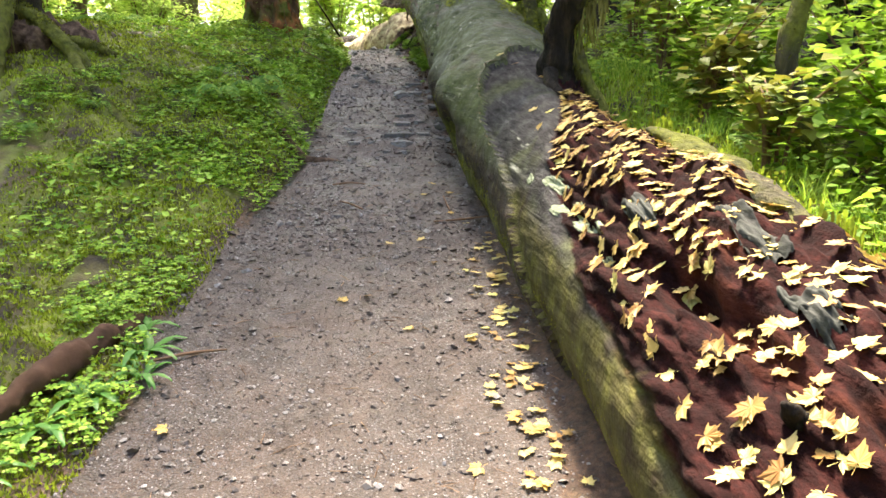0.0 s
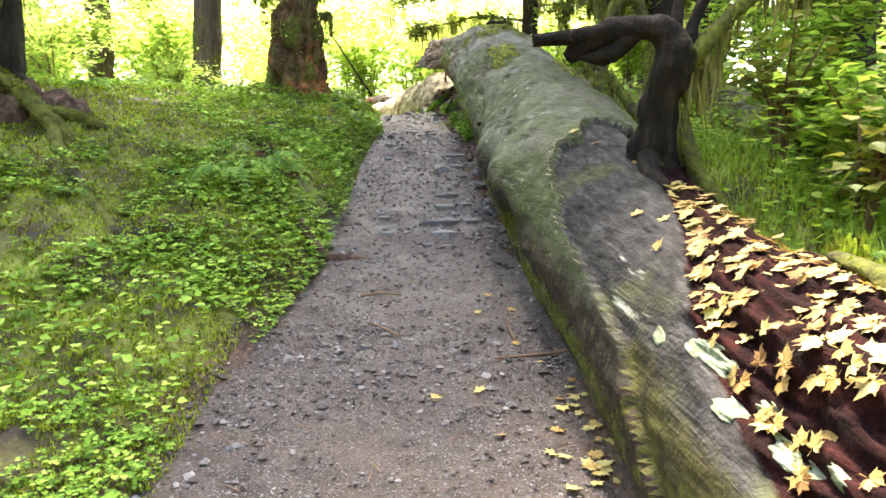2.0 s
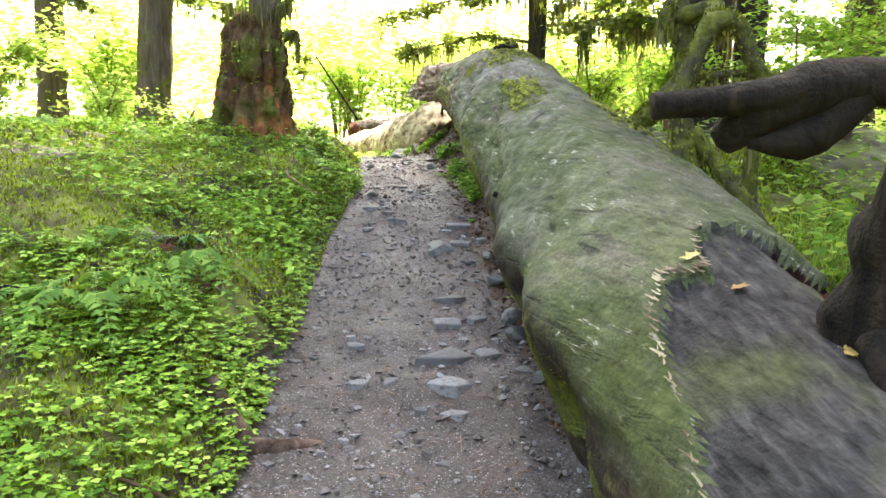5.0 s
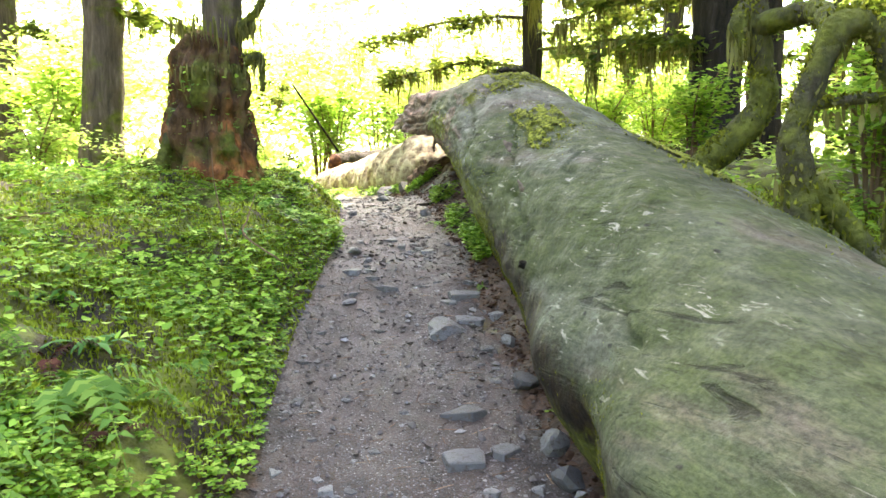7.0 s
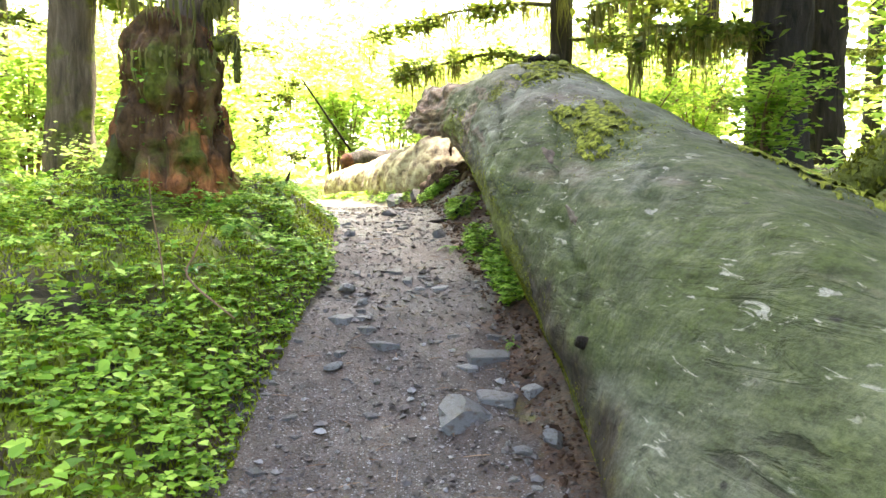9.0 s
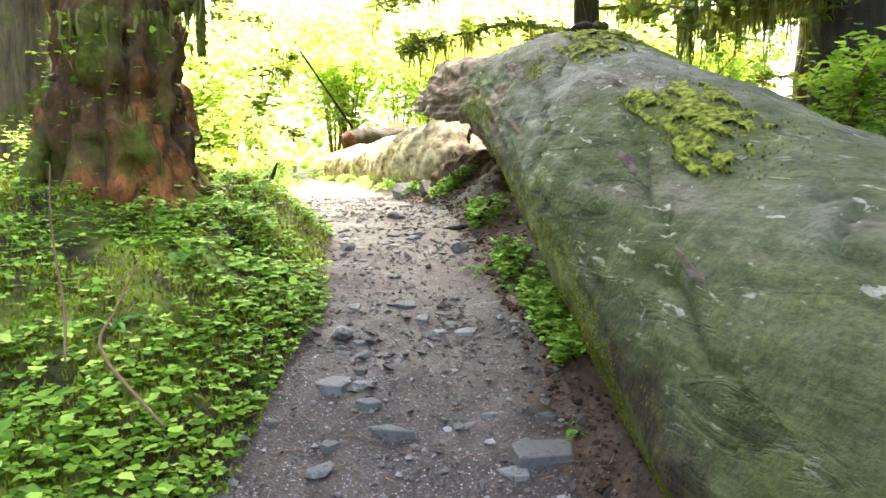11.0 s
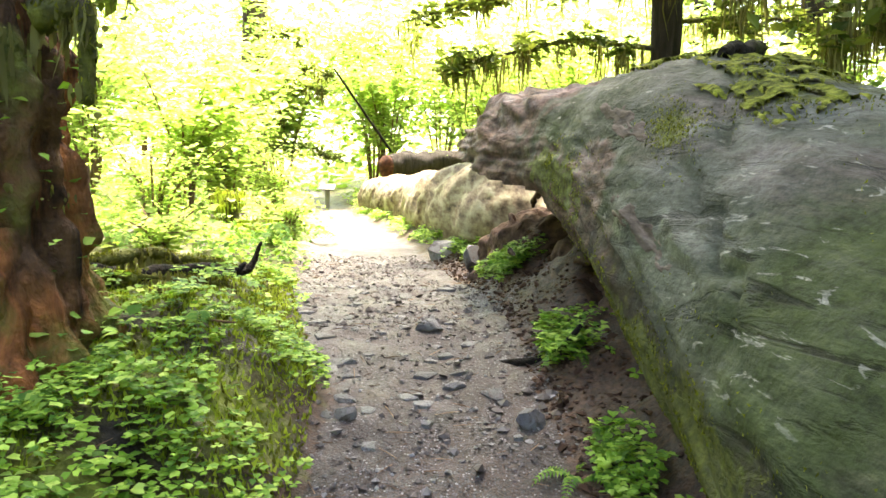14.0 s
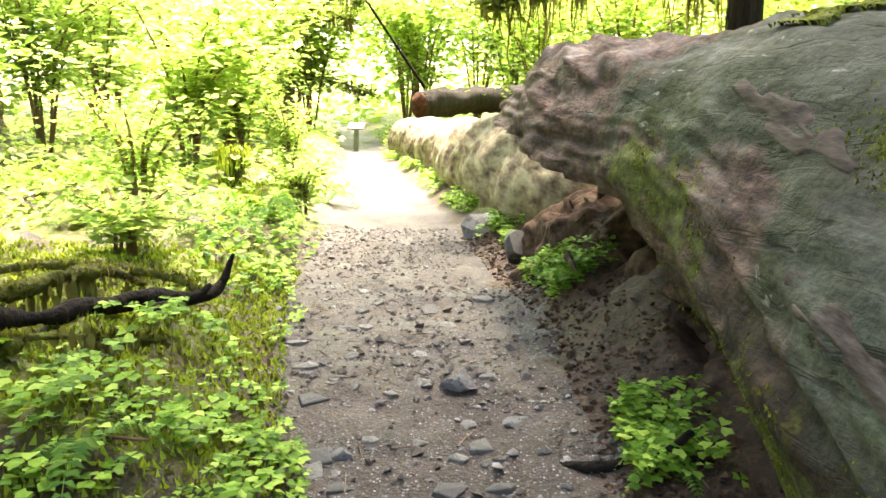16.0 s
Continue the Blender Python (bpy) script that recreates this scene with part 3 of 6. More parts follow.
def log_surface(y, th):
    """Points of the log's surface and its masks."""
    cx, cz, rx, rz = log_axis(y)
    s, c = np.sin(th), np.cos(th)
    k = (np.abs(s) ** 2.08 + np.abs(c) ** 2.08) ** (-1 / 2.08)
    under = 1 - 0.26 * np.maximum(-c, 0) ** 0.8 * ss(6.5, 8.5, y)
    p0 = np.stack([cx - rx * s * k * under, y + 0 * th, cz + np.where(c > 0, rz, np.interp(y, LOG_Y, LOG_RD)) * c * k], -1)
    bark = bark_mask(y, th)
    deg = np.degrees(th)
    lim = np.interp(y, [2.6, 3.4, 4.2, 4.5, 4.9, 5.3, 5.8, 6.2, 6.6], [78, 72, 57, 44, 27, 13, -3, -11, -17])
    rot = ss(6, -8, deg - lim) * (1 - bark) * ss(-130, -80, deg)
    q = p0 * np.array([1.0, 0.35, 1.0])
    d = 0.045 * fbm(p0 * np.array([1.1, 0.55, 1.1]), 3, 51) + 0.011 * fbm(q * 6.5, 3, 61) * (0.4 + 0.6 * bark)
    d = d + 0.0045 * fbm(p0 * np.array([24, 4, 24]), 2, 66) - 0.022 * np.abs(fbm(np.stack([deg * 0.16 + 5 * y * 0.18, y * 1.1, 0 * y], -1), 3, 68)) * ss(40, 75, deg) * ss(8.5, 11.5, y)
    d = d + 0.045 * bark
    d = d + rot * (0.060 * fbm(p0 * np.array([6, 1.3, 6]), 4, 71) + 0.035 * fbm(p0 * np.array([30, 5, 30]), 3, 75) - 0.035)
    # holes rotted into the near end
    for hy, hd, deep, wy, wd in ((3.05, 40, 0.16, 0.16, 11), (2.75, 34, 0.14, 0.14, 10), (3.35, -22, 0.16, 0.22, 12)):
        d = d - deep * np.exp(-((((y - hy) / wy) ** 2 + ((deg - hd) / wd) ** 2) ** 2))
    # swellings and a fold on the side of the log
    for by, bd, amp, wy, wd in ((7.05, 74, 0.13, 0.38, 20), (6.9, 30, 0.04, 0.3, 22), (8.25, 18, 0.035, 0.25, 9), (8.0, 84, 0.07, 0.3, 18), (10.3, 70, 0.06, 0.4, 25), (8.9, 30, 0.05, 0.5, 30), (11.9, 15, 0.07, 0.6, 40), (7.9, 20, 0.04, 0.4, 20)):
        d = d + amp * np.exp(-(((y - by) / wy) ** 2) - ((deg - bd) / wd) ** 2)
    d = d - 0.14 * np.exp(-(((y - 6.72) / 0.15) ** 2) - ((deg - 104) / 18) ** 2) - 0.06 * np.exp(-(((y - 7.62) / 0.10) ** 2) - ((deg - 96) / 12) ** 2)
    # short open cracks and scars in the bark
    for cy, cd, ly, slope in ((9.05, 26, 0.34, 40), (8.2, 4, 0.22, 30), (9.75, 48, 0.3, 25), (10.9, 54, 0.4, 22), (10.2, 34, 0.25, 30), (7.6, 52, 0.2, 15), (11.3, 30, 0.3, 25), (9.2, 62, 0.35, 12)):
        off = deg - cd + slope * (y - cy) + 5 * vnoise(xyz(y * 9, cd), 17)
        d = d - 0.024 * np.exp(-((off / 1.7) ** 2)) * ss(ly, ly * 0.5, np.abs(y - cy))
    # deep cleft before the torn end
    end = ss(12.2, 13.2, y)
    d = d + end * (0.05 * fbm(p0 * np.array([2.4, 0.7, 2.4]), 2, 81) + 0.040 * fbm(p0 * np.array([13, 0.55, 13]), 3, 83)) + ss(10.2, 12.0, y) * 0.010 * fbm(p0 * np.array([26, 1.6, 26]), 2, 87)
    n = np.stack([-s, 0 * th, c], -1)
    # low: both flanks towards the underside, where the bark colour is darkened
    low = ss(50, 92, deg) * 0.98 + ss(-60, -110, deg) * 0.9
    torn = np.maximum(ss(11.8, 13.1, y) * ss(-60, 20, deg) * 0.9, ss(10.4, 12.0, y) * ss(48, 76, deg) * 0.62) + 0.55 * np.exp(-(((y - 11.75) / 0.22) ** 2) - ((deg - 62) / 10) ** 2)
    return p0 + n * d[..., None], bark, rot, low, torn


def log_moss(y, deg):
    """Where moss cushions grow on the log."""
    m = 0
    for y0, d0, sy, sd in MOSS_SPOTS:
        m = m + np.exp(-(((y - y0) / (1.5 * sy)) ** 2) - ((deg - d0) / (1.5 * sd)) ** 2)
    return np.clip(m, 0, 1)


def build_log():
    root = tagged(new("fallen_log"), "huge grey-green fallen tree trunk with peeling bark beside the trail", "log")
    ys = np.r_[np.linspace(0.2, 14.5, 600)]
    th = np.linspace(-np.pi, np.pi, 260, endpoint=False)
    ty, tt = np.meshgrid(ys, th, indexing="ij")
    p, bark, rot, low, torn = log_surface(ty, tt)
    f = grid_faces(len(ys), len(th), True)
    end = np.interp(np.degrees(tt), [-180, -115, -95, -60, 60, 74, 84, 90, 95, 104, 112, 180], [12.3, 12.4, 13.6, 14.1, 14.1, 14.0, 13.7, 13.0, 12.45, 12.2, 12.05, 11.9])
    end = end + np.clip(0.20 * fbm(np.stack([np.cos(tt) * 9, np.sin(tt) * 9, ty * 0.6], -1), 4, 99), -0.35, 0.12)
    keep = (ty < end).ravel()[f].all(1)
    on = bark.ravel()[f].mean(1) > 0.5
    flat = p.reshape(-1, 3)
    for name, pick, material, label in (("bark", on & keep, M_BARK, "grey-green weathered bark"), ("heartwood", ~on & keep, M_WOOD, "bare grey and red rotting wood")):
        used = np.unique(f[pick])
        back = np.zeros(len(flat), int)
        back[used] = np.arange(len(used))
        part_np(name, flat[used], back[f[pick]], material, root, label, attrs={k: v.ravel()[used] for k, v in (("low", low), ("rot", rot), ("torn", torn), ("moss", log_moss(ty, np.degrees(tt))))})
    # the hollow inside of the torn end
    cx, cz, rx, rz = log_axis(ty)
    axis = np.stack([cx, ty, cz], -1)
    thick = (0.02 + 0.12 * ss(0.0, 0.3, end - ty)) * (1 + 0.5 * fbm(p * 7, 3, 55))
    inner = p + (axis - p) * (thick / np.linalg.norm(axis - p, axis=-1))[..., None]
    rows = ys > 11.4
    sub = inner[rows]
    fi = grid_faces(int(rows.sum()), len(th), True)
    ok = (ty < end)[rows].ravel()[fi].all(1)
    part_np("hollow", sub.reshape(-1, 3), fi[ok][:, ::-1], M_SOIL, root, "dark hollow inside of the torn trunk")
    rim = sub[2]
    mid = rim.mean(0)
    rings = [mid + (rim - mid) * s + np.array([0, 0.10 * (1 - s), 0]) * (1 + 0.6 * fbm(rim * 7, 3, 91))[:, None] for s in (1.0, 0.8, 0.55, 0.3, 0.02)]
    part_np("rotten_core", np.concatenate(rings), grid_faces(len(rings), len(th), True), M_SOIL, root, "crumbling brown rotten core")


build_log()


def gpoint(x, y, lift=0.0):
    return float(x), float(y), float(height(x, y)) + lift


def log_point(y, deg, lift=0.0):
    p, *_ = log_surface(np.array([float(y)]), np.radians([float(deg)]))
    q, *_ = log_surface(np.array([float(y)]), np.radians([float(deg) + 4]))
    r, *_ = log_surface(np.array([float(y) + 0.06]), np.radians([float(deg)]))
    n = np.cross(q[0] - p[0], r[0] - p[0])
    n /= np.linalg.norm(n) + 1e-9
    mid = np.array([log_axis(float(y))[0], y, log_axis(float(y))[1]])
    if n @ (p[0] - mid) < 0:
        n = -n
    out = p[0] - mid
    n = 0.45 * n + 0.55 * out / np.linalg.norm(out)
    n /= np.linalg.norm(n)
    return p[0] + n * lift, n


# moss, knots and splinters on the log
def build_log_details():
    root = bpy.data.objects["fallen_log"]
    # knot with broken rings
    for (y, deg, r) in ((8.72, 73, 0.015),):
        p, n = log_point(y, deg, -0.02)
        ring = []
        for k, (rr, h) in enumerate(((1.5, 0.0), (1.25, 0.035), (0.95, 0.045), (0.75, 0.02), (0.35, 0.03))):
            ring.append([*(p + n * h), r * rr])
        part_np("knot", *tube(ring, 10, 14, 0.25, 7, 25.0), M_SNAG, root, "dark broken branch knot")
    # dark curl of bark on the crest
    curl = [(*log_point(11.80 + 0.11 * k, 15 - 6 * k, 0.012 + 0.012 * (k % 2))[0], r) for k, r in enumerate((0.016, 0.03, 0.026, 0.032, 0.014))]
    part_np("bark_curl", *tube(curl, 30, 14, 0.45, 6, 16.0), M_SNAG, root, "dark mossy curl of bark")
    # lifted bark flakes along the torn edge
    flakes = []
    for k in range(110):
        deg = rng.uniform(6, 66)
        y = 6.5
        for _ in range(4):
            y = float(torn_line(deg, y))
        y += rng.uniform(0.02, 0.06)
        p, n = log_point(y, deg, 0.006)
        a = np.array([rng.normal(0, 0.008), rng.uniform(0.015, 0.06), 0.002])
        b = np.cross(n, a)
        b *= rng.uniform(0.0015, 0.004) / (np.linalg.norm(b) + 1e-9)
        v = np.array([p - b, p + b, p + b * 0.5 + a + n * 0.003, p - b * 0.5 + a + n * 0.003, p - b - a * 0.8 + n * 0.004, p + b - a * 0.8 + n * 0.004])
        flakes.append((v, np.array([(0, 1, 2), (0, 2, 3), (4, 1, 0), (4, 5, 1)])))
    part_np("torn_edge", *merge(flakes), M_PALEWOOD, root, "pale splintered bark edge", smooth=False)["kind"] = "stuff"
    # moss cushions: short blades bunched in patches
    pts = []
    for (y0, deg0, sy, sd) in MOSS_SPOTS:
        n = int(9000 * min(sy, 0.8))
        ys, ds = rng.normal(y0, sy, n), rng.normal(deg0, sd, n)
        ok = (vnoise(xyz(ys * 7, ds * 0.13), 77) > -0.1) & (ys < 14.3) & (ys > 0.4)
        p, *_ = log_surface(ys[ok], np.radians(ds[ok]))
        pts.append(p)
    c = np.vstack(pts)
    c = c[c[:, 1] < 12.3]
    v, f = scatter_shape([(-0.4, 0, -0.3), (0.4, 0, -0.3), (0, 0.15, 1.0)], [(0, 1, 2)], c, rng.uniform(0.004, 0.009, len(c)), rng.uniform(0, 6.28, len(c)), rng.uniform(0, 6.28, len(c)), rng.normal(0, 0.7, len(c)))
    part_np("moss", v, f, M_LOGMOSS, root, "olive-green moss on the bark", smooth=False)["kind"] = "stuff"


build_log_details()


def build_far_log():
    root = tagged(new("far_log"), "pale weathered fallen trunk lying beyond the torn log", "log")
    line = [(0.86, 14.3, 1.95, 0.20), (0.62, 14.9, 2.03, 0.42), (0.48, 15.5, 2.06, 0.49), (-0.05, 17.5, 2.0, 0.47), (-0.62, 19.8, 1.98, 0.44), (-1.35, 22.4, 1.96, 0.42), (-1.75, 23.8, 1.96, 0.40)]
    part_np("trunk", *tube(line, 220, 64, 0.13, 17, 2.6), M_PALEWOOD, root)
    end = [(-1.76, 23.83, 1.96, 0.36), (-1.78, 23.9, 1.96, 0.33)]
    part_np("broken_end", *tube(end, 6, 24, 0.2, 3, 9.0), M_REDWOOD, root, "red-brown broken end")
    cut = tagged(new("cut_log"), "mossy sawn log with a rust-red cut face behind the trail", "log")
    part_np("trunk", *tube([(-1.75, 25.6, 2.62, 0.27), (-0.9, 26.3, 2.72, 0.28), (1.6, 28.2, 2.9, 0.28)], 40, 28, 0.25, 5, 3.0), M_TRUNK_DARK, cut)
    part_np("cut_face", *tube([(-1.76, 25.58, 2.62, 0.25), (-1.80, 25.54, 2.62, 0.24)], 4, 24, 0.06, 6, 8.0), M_REDWOOD, cut, "rust-red sawn face")


build_far_log()


def build_soil_mound():
    """Rotten soil, stones and roots in the hollow under the torn end."""
    ob = part_np("soil_heap", *tube([(1.05, 11.6, 1.48, 0.28), (0.94, 12.4, 1.56, 0.38), (0.82, 13.1, 1.64, 0.42), (0.70, 13.7, 1.70, 0.44), (0.58, 14.3, 1.68, 0.40), (0.46, 15.0, 1.56, 0.24)], 180, 100, 0.22, 23, 6.0), M_SOIL)
    tagged(ob, "crumbling dark soil heap under the torn log", "soil", kind="stuff")


build_soil_mound()


# ---- snag growing on the log, and mossy limbs behind it ----
def hanging_moss(points, n, length, width=0.009):
    """Drooping strands from points (k, 3)."""
    p = points[rng.integers(0, len(points), n)] + rng.normal(0, 0.022, (n, 3))
    ln = length * rng.uniform(0.15, 1.25, n) ** 2
    ln = ln * (0.15 + 1.6 * np.maximum(0, vnoise(p * 4.5, 12) + 0.25))
    yaw = rng.uniform(0, 6.28, n)
    w = width * rng.uniform(0.4, 1.4, n)
    d = np.stack([np.cos(yaw), np.sin(yaw), 0 * yaw], -1)
    rows = []
    for k, (t, s) in enumerate(((0, 0.5), (0.35, 1.0), (0.7, 0.7), (1.0, 0.08))):
        c = p + np.stack([0.10 * ln * t * np.sin(yaw * 3 + k), 0.10 * ln * t * np.cos(yaw * 5 + k), -ln * t], -1)
        rows += [c - d * (w * s)[:, None], c + d * (w * s)[:, None]]
    v = np.stack(rows, 1)
    f = np.array([(0, 1, 3), (0, 3, 2), (2, 3, 5), (2, 5, 4), (4, 5, 7), (4, 7, 6)])
    return v.reshape(-1, 3), (f[None] + (np.arange(n) * 8)[:, None, None]).reshape(-1, 3)


def limb(name, line, material, parent, moss=0, drop=0.2, n=24, sides=10, rough=0.15, seed=0, label=""):
    ob = part_np(name, *tube(line, n, sides, rough, seed, 9.0), material, parent, label)
    if moss and material is M_LIMB:
        at = smooth_line(line, 60)
        k = rng.integers(0, 60, moss * 3)
        u = rng.normal(0, 1, (moss * 3, 3)) + [0, 0, 0.5]
        u /= np.linalg.norm(u, axis=1)[:, None]
        c = at[k, :3] + u * at[k, 3:] * 1.02
        c = c[vnoise(c * 7, 31) > -0.35]
        m = len(c)
        fv, ff = scatter_shape([(-0.4, 0, -0.3), (0.4, 0, -0.3), (0, 0.15, 1.0)], [(0, 1, 2)], c, rng.uniform(0.010, 0.024, m), rng.uniform(0, 6.28, m), rng.uniform(0, 6.28, m), rng.normal(0, 1.0, m))
        part_np("moss", fv, ff, M_LOGMOSS, ob, "green moss fuzz", smooth=False)["kind"] = "stuff"
    if moss:
        pts = smooth_line(line, 80)
        w = part_np("hanging_moss", *hanging_moss(pts[:, :3] - [0, 0, 1] * pts[:, 3:] * 0.6, moss, drop), M_HANG, ob, "olive hanging moss", smooth=False)
        w["kind"] = "stuff"
    return ob


def build_snag():
    root = tagged(new("snag"), "dark wet crooked snag growing out of the log", "snag")
    limb("trunk", [(1.56, 6.12, 0.72, 0.257), (1.54, 6.10, 0.98, 0.195), (1.52, 6.09, 1.12, 0.144), (1.51, 6.07, 1.24, 0.113), (1.53, 6.04, 1.42, 0.098), (1.56, 6.0, 1.58, 0.098), (1.57, 5.98, 1.71, 0.098), (1.50, 5.98, 1.80, 0.082), (1.38, 5.98, 1.815, 0.069), (1.26, 5.98, 1.79, 0.066), (1.15, 5.99, 1.74, 0.062), (1.08, 6.0, 1.69, 0.053), (1.045, 6.0, 1.66, 0.036)], M_SNAG, root, n=80, sides=24, rough=0.24, seed=3)
    limb("stub", [(1.28, 5.96, 1.80, 0.045), (1.10, 5.96, 1.765, 0.041), (0.98, 5.96, 1.755, 0.036), (0.87, 5.96, 1.745, 0.032), (0.865, 5.96, 1.745, 0.031)], M_SNAG, root, sides=14, rough=0.1)
    limb("stub", [(1.36, 5.98, 1.78, 0.047), (1.26, 5.97, 1.69, 0.045), (1.17, 5.97, 1.66, 0.036), (1.10, 5.97, 1.66, 0.020)], M_SNAG, root, rough=0.3, seed=2)
    limb("branch", [(1.62, 6.02, 1.58, 0.062), (1.70, 6.02, 1.68, 0.045), (1.84, 6.02, 1.85, 0.041), (2.05, 6.05, 2.02, 0.034), (2.3, 6.1, 2.15, 0.027), (2.6, 6.2, 2.25, 0.018)], M_LIMB, root, 260, 0.20, rough=0.25)
    limb("branch", [(1.66, 6.05, 1.68, 0.045), (1.70, 6.08, 1.85, 0.034), (1.80, 6.1, 2.05, 0.027), (1.95, 6.1, 2.35, 0.018)], M_SNAG, root, rough=0.15)
    limb("branch", [(1.60, 6.05, 1.8, 0.041), (1.62, 6.08, 1.98, 0.027), (1.60, 6.1, 2.2, 0.018)], M_SNAG, root, rough=0.15)
    limb("root", [(1.64, 6.05, 1.35, 0.050), (1.70, 6.0, 1.15, 0.045), (1.80, 5.9, 0.92, 0.041), (1.95, 5.8, 0.6, 0.036)], M_LIMB, root, 90, 0.1, rough=0.3)
    limb("root", [(1.55, 6.12, 1.4, 0.055), (1.64, 6.15, 1.2, 0.050), (1.76, 6.15, 1.0, 0.045), (1.90, 6.2, 0.5, 0.047)], M_LIMB, root, 60, 0.1)
    limb("root", [(1.46, 5.98, 1.16, 0.055), (1.44, 5.84, 1.08, 0.050), (1.47, 5.66, 1.02, 0.032), (1.52, 5.5, 0.96, 0.013)], M_SNAG, root, rough=0.3, seed=19)


build_snag()


def build_mossy_limbs():
    root = tagged(new("mossy_tree"), "twisted moss-covered small tree rooted on the log", "tree")
    limb("trunk", [(1.62, 9.0, 1.86, 0.067), (1.75, 9.0, 1.95, 0.074), (1.88, 9.0, 2.06, 0.070), (1.97, 9.0, 2.20, 0.063), (1.95, 9.0, 2.40, 0.056), (1.93, 9.0, 2.60, 0.056), (1.90, 9.0, 2.9, 0.052), (1.86, 9.05, 3.5, 0.044)], M_LIMB, root, 1100, 0.08, n=50, sides=14, rough=0.25, seed=4)
    limb("branch", [(1.70, 8.05, 1.45, 0.10), (1.66, 8.05, 1.75, 0.068), (1.63, 8.05, 1.92, 0.050), (1.67, 8.05, 2.10, 0.046), (1.73, 8.05, 2.25, 0.048), (1.80, 8.05, 2.36, 0.056), (1.92, 8.05, 2.33, 0.046), (1.99, 8.05, 2.17, 0.038), (2.05, 8.05, 2.06, 0.034), (2.02, 8.05, 1.75, 0.036), (2.03, 8.05, 1.3, 0.04)], M_LIMB, root, 1300, 0.08, n=60, sides=14, rough=0.28, seed=6)
    limb("branch", [(1.93, 9.0, 2.58, 0.044), (1.86, 8.98, 2.64, 0.044), (1.82, 8.96, 2.55, 0.037), (1.83, 8.95, 2.45, 0.026)], M_LIMB, root, 160, 0.12, rough=0.25, seed=8)
    limb("branch", [(1.93, 9.0, 2.56, 0.05), (2.02, 8.7, 2.56, 0.05), (1.90, 8.35, 2.46, 0.05), (1.80, 8.08, 2.36, 0.05)], M_LIMB, root, 150, 0.12, rough=0.25, seed=9)
    limb("branch", [(1.70, 8.05, 2.07, 0.022), (1.95, 8.07, 2.10, 0.021), (2.25, 8.1, 2.09, 0.020), (2.7, 8.2, 2.13, 0.013)], M_LIMB, root, 150, 0.10, rough=0.2, seed=10)
    limb("root", [(1.70, 8.05, 1.80, 0.05), (1.82, 8.0, 1.62, 0.042), (1.95, 7.9, 1.42, 0.038), (2.12, 7.8, 1.15, 0.032), (2.3, 7.7, 0.8, 0.03)], M_LIMB, root, 200, 0.12, rough=0.25, seed=11)
    # curved mossy sapling and dark trunk beyond the near end of the log
    root = tagged(new("mossy_sapling"), "leaning moss-covered sapling beside the rotting log", "tree")
    limb("trunk", [(3.10, 4.9, 0.0, 0.24), (2.98, 4.9, 0.26, 0.13), (2.81, 4.9, 0.46, 0.085), (2.70, 4.9, 0.72, 0.07), (2.62, 4.9, 0.95, 0.065), (2.53, 4.9, 1.21, 0.06), (2.60, 4.9, 1.56, 0.055), (2.66, 4.95, 2.1, 0.05), (2.62, 5.0, 3.2, 0.045)], M_LIMB, root, 500, 0.09, n=50, sides=12, rough=0.25, seed=14)
    limb("branch", [(2.85, 4.9, 0.42, 0.04), (3.0, 4.95, 0.75, 0.035), (3.2, 5.0, 1.1, 0.03), (3.5, 5.1, 1.5, 0.02)], M_LIMB, root, 120, 0.08, seed=15)


build_mossy_limbs()


def build_near_end():
    """A split slab and a broken stub on the rotting near end of the log."""
    root = tagged(new("split_slab"), "grey weathered slab split off the rotting log", "wood")
    part_np("slab", *tube([(1.74, 4.65, 0.84, 0.04), (1.78, 4.35, 0.79, 0.08), (1.84, 3.95, 0.68, 0.11), (1.90, 3.55, 0.55, 0.10), (1.94, 3.25, 0.44, 0.04)], 60, 24, 0.4, 41, 9.0, flat=0.5), M_LIMB, root)
    pts = smooth_line([(1.80, 4.7, 0.86, 0.05), (1.92, 4.1, 0.72, 0.05), (2.02, 3.3, 0.48, 0.05)], 60)[:, :3] + rng.normal(0, 0.04, (60, 3))
    part_np("moss", *hanging_moss(pts, 900, 0.10), M_MOSS, root, "moss on the slab", smooth=False)["kind"] = "stuff"
    p, n = log_point(2.35, 38, -0.03)
    ob = part_np("branch_stub", *tube([(*p, 0.035), (*(p + n * 0.04), 0.028), (*(p + n * 0.07 + np.array([0, -0.02, 0])), 0.024), (*(p + n * 0.10 + np.array([0, -0.03, 0])), 0.012)], 14, 12, 0.4, 5, 14.0), M_SNAG)
    tagged(ob, "dark broken branch stub on the log", "stub")


build_near_end()


def log_patch(name, y, deg, ly, ldeg, lift, material, parent, label, seed, ragged=0.55):
    """A thin irregular flake lying on the log."""
    u, v = np.meshgrid(np.linspace(-1, 1, 45), np.linspace(-1, 1, 33), indexing="ij")
    ys, ds = y + u * ly, deg + v * ldeg
    r = np.hypot(u, v) + ragged * fbm(xyz(ys * 14, ds * 0.35), 4, seed)
    p, *_ = log_surface(ys, np.radians(ds))
    cx, cz, *_ = log_axis(ys)
    out = np.stack([p[..., 0] - cx, 0 * ys, p[..., 2] - cz], -1)
    out /= np.linalg.norm(out, axis=-1)[..., None]
    rise = lift * (1 - ss(0.55, 1.0, r)) - 0.010 * ss(0.7, 1.0, r)
    f = grid_faces(45, 33)
    keep = (r < 1.0).ravel()[f].all(1)
    return part_np(name, (p + out * rise[..., None]).reshape(-1, 3), f[keep], material, parent, label)


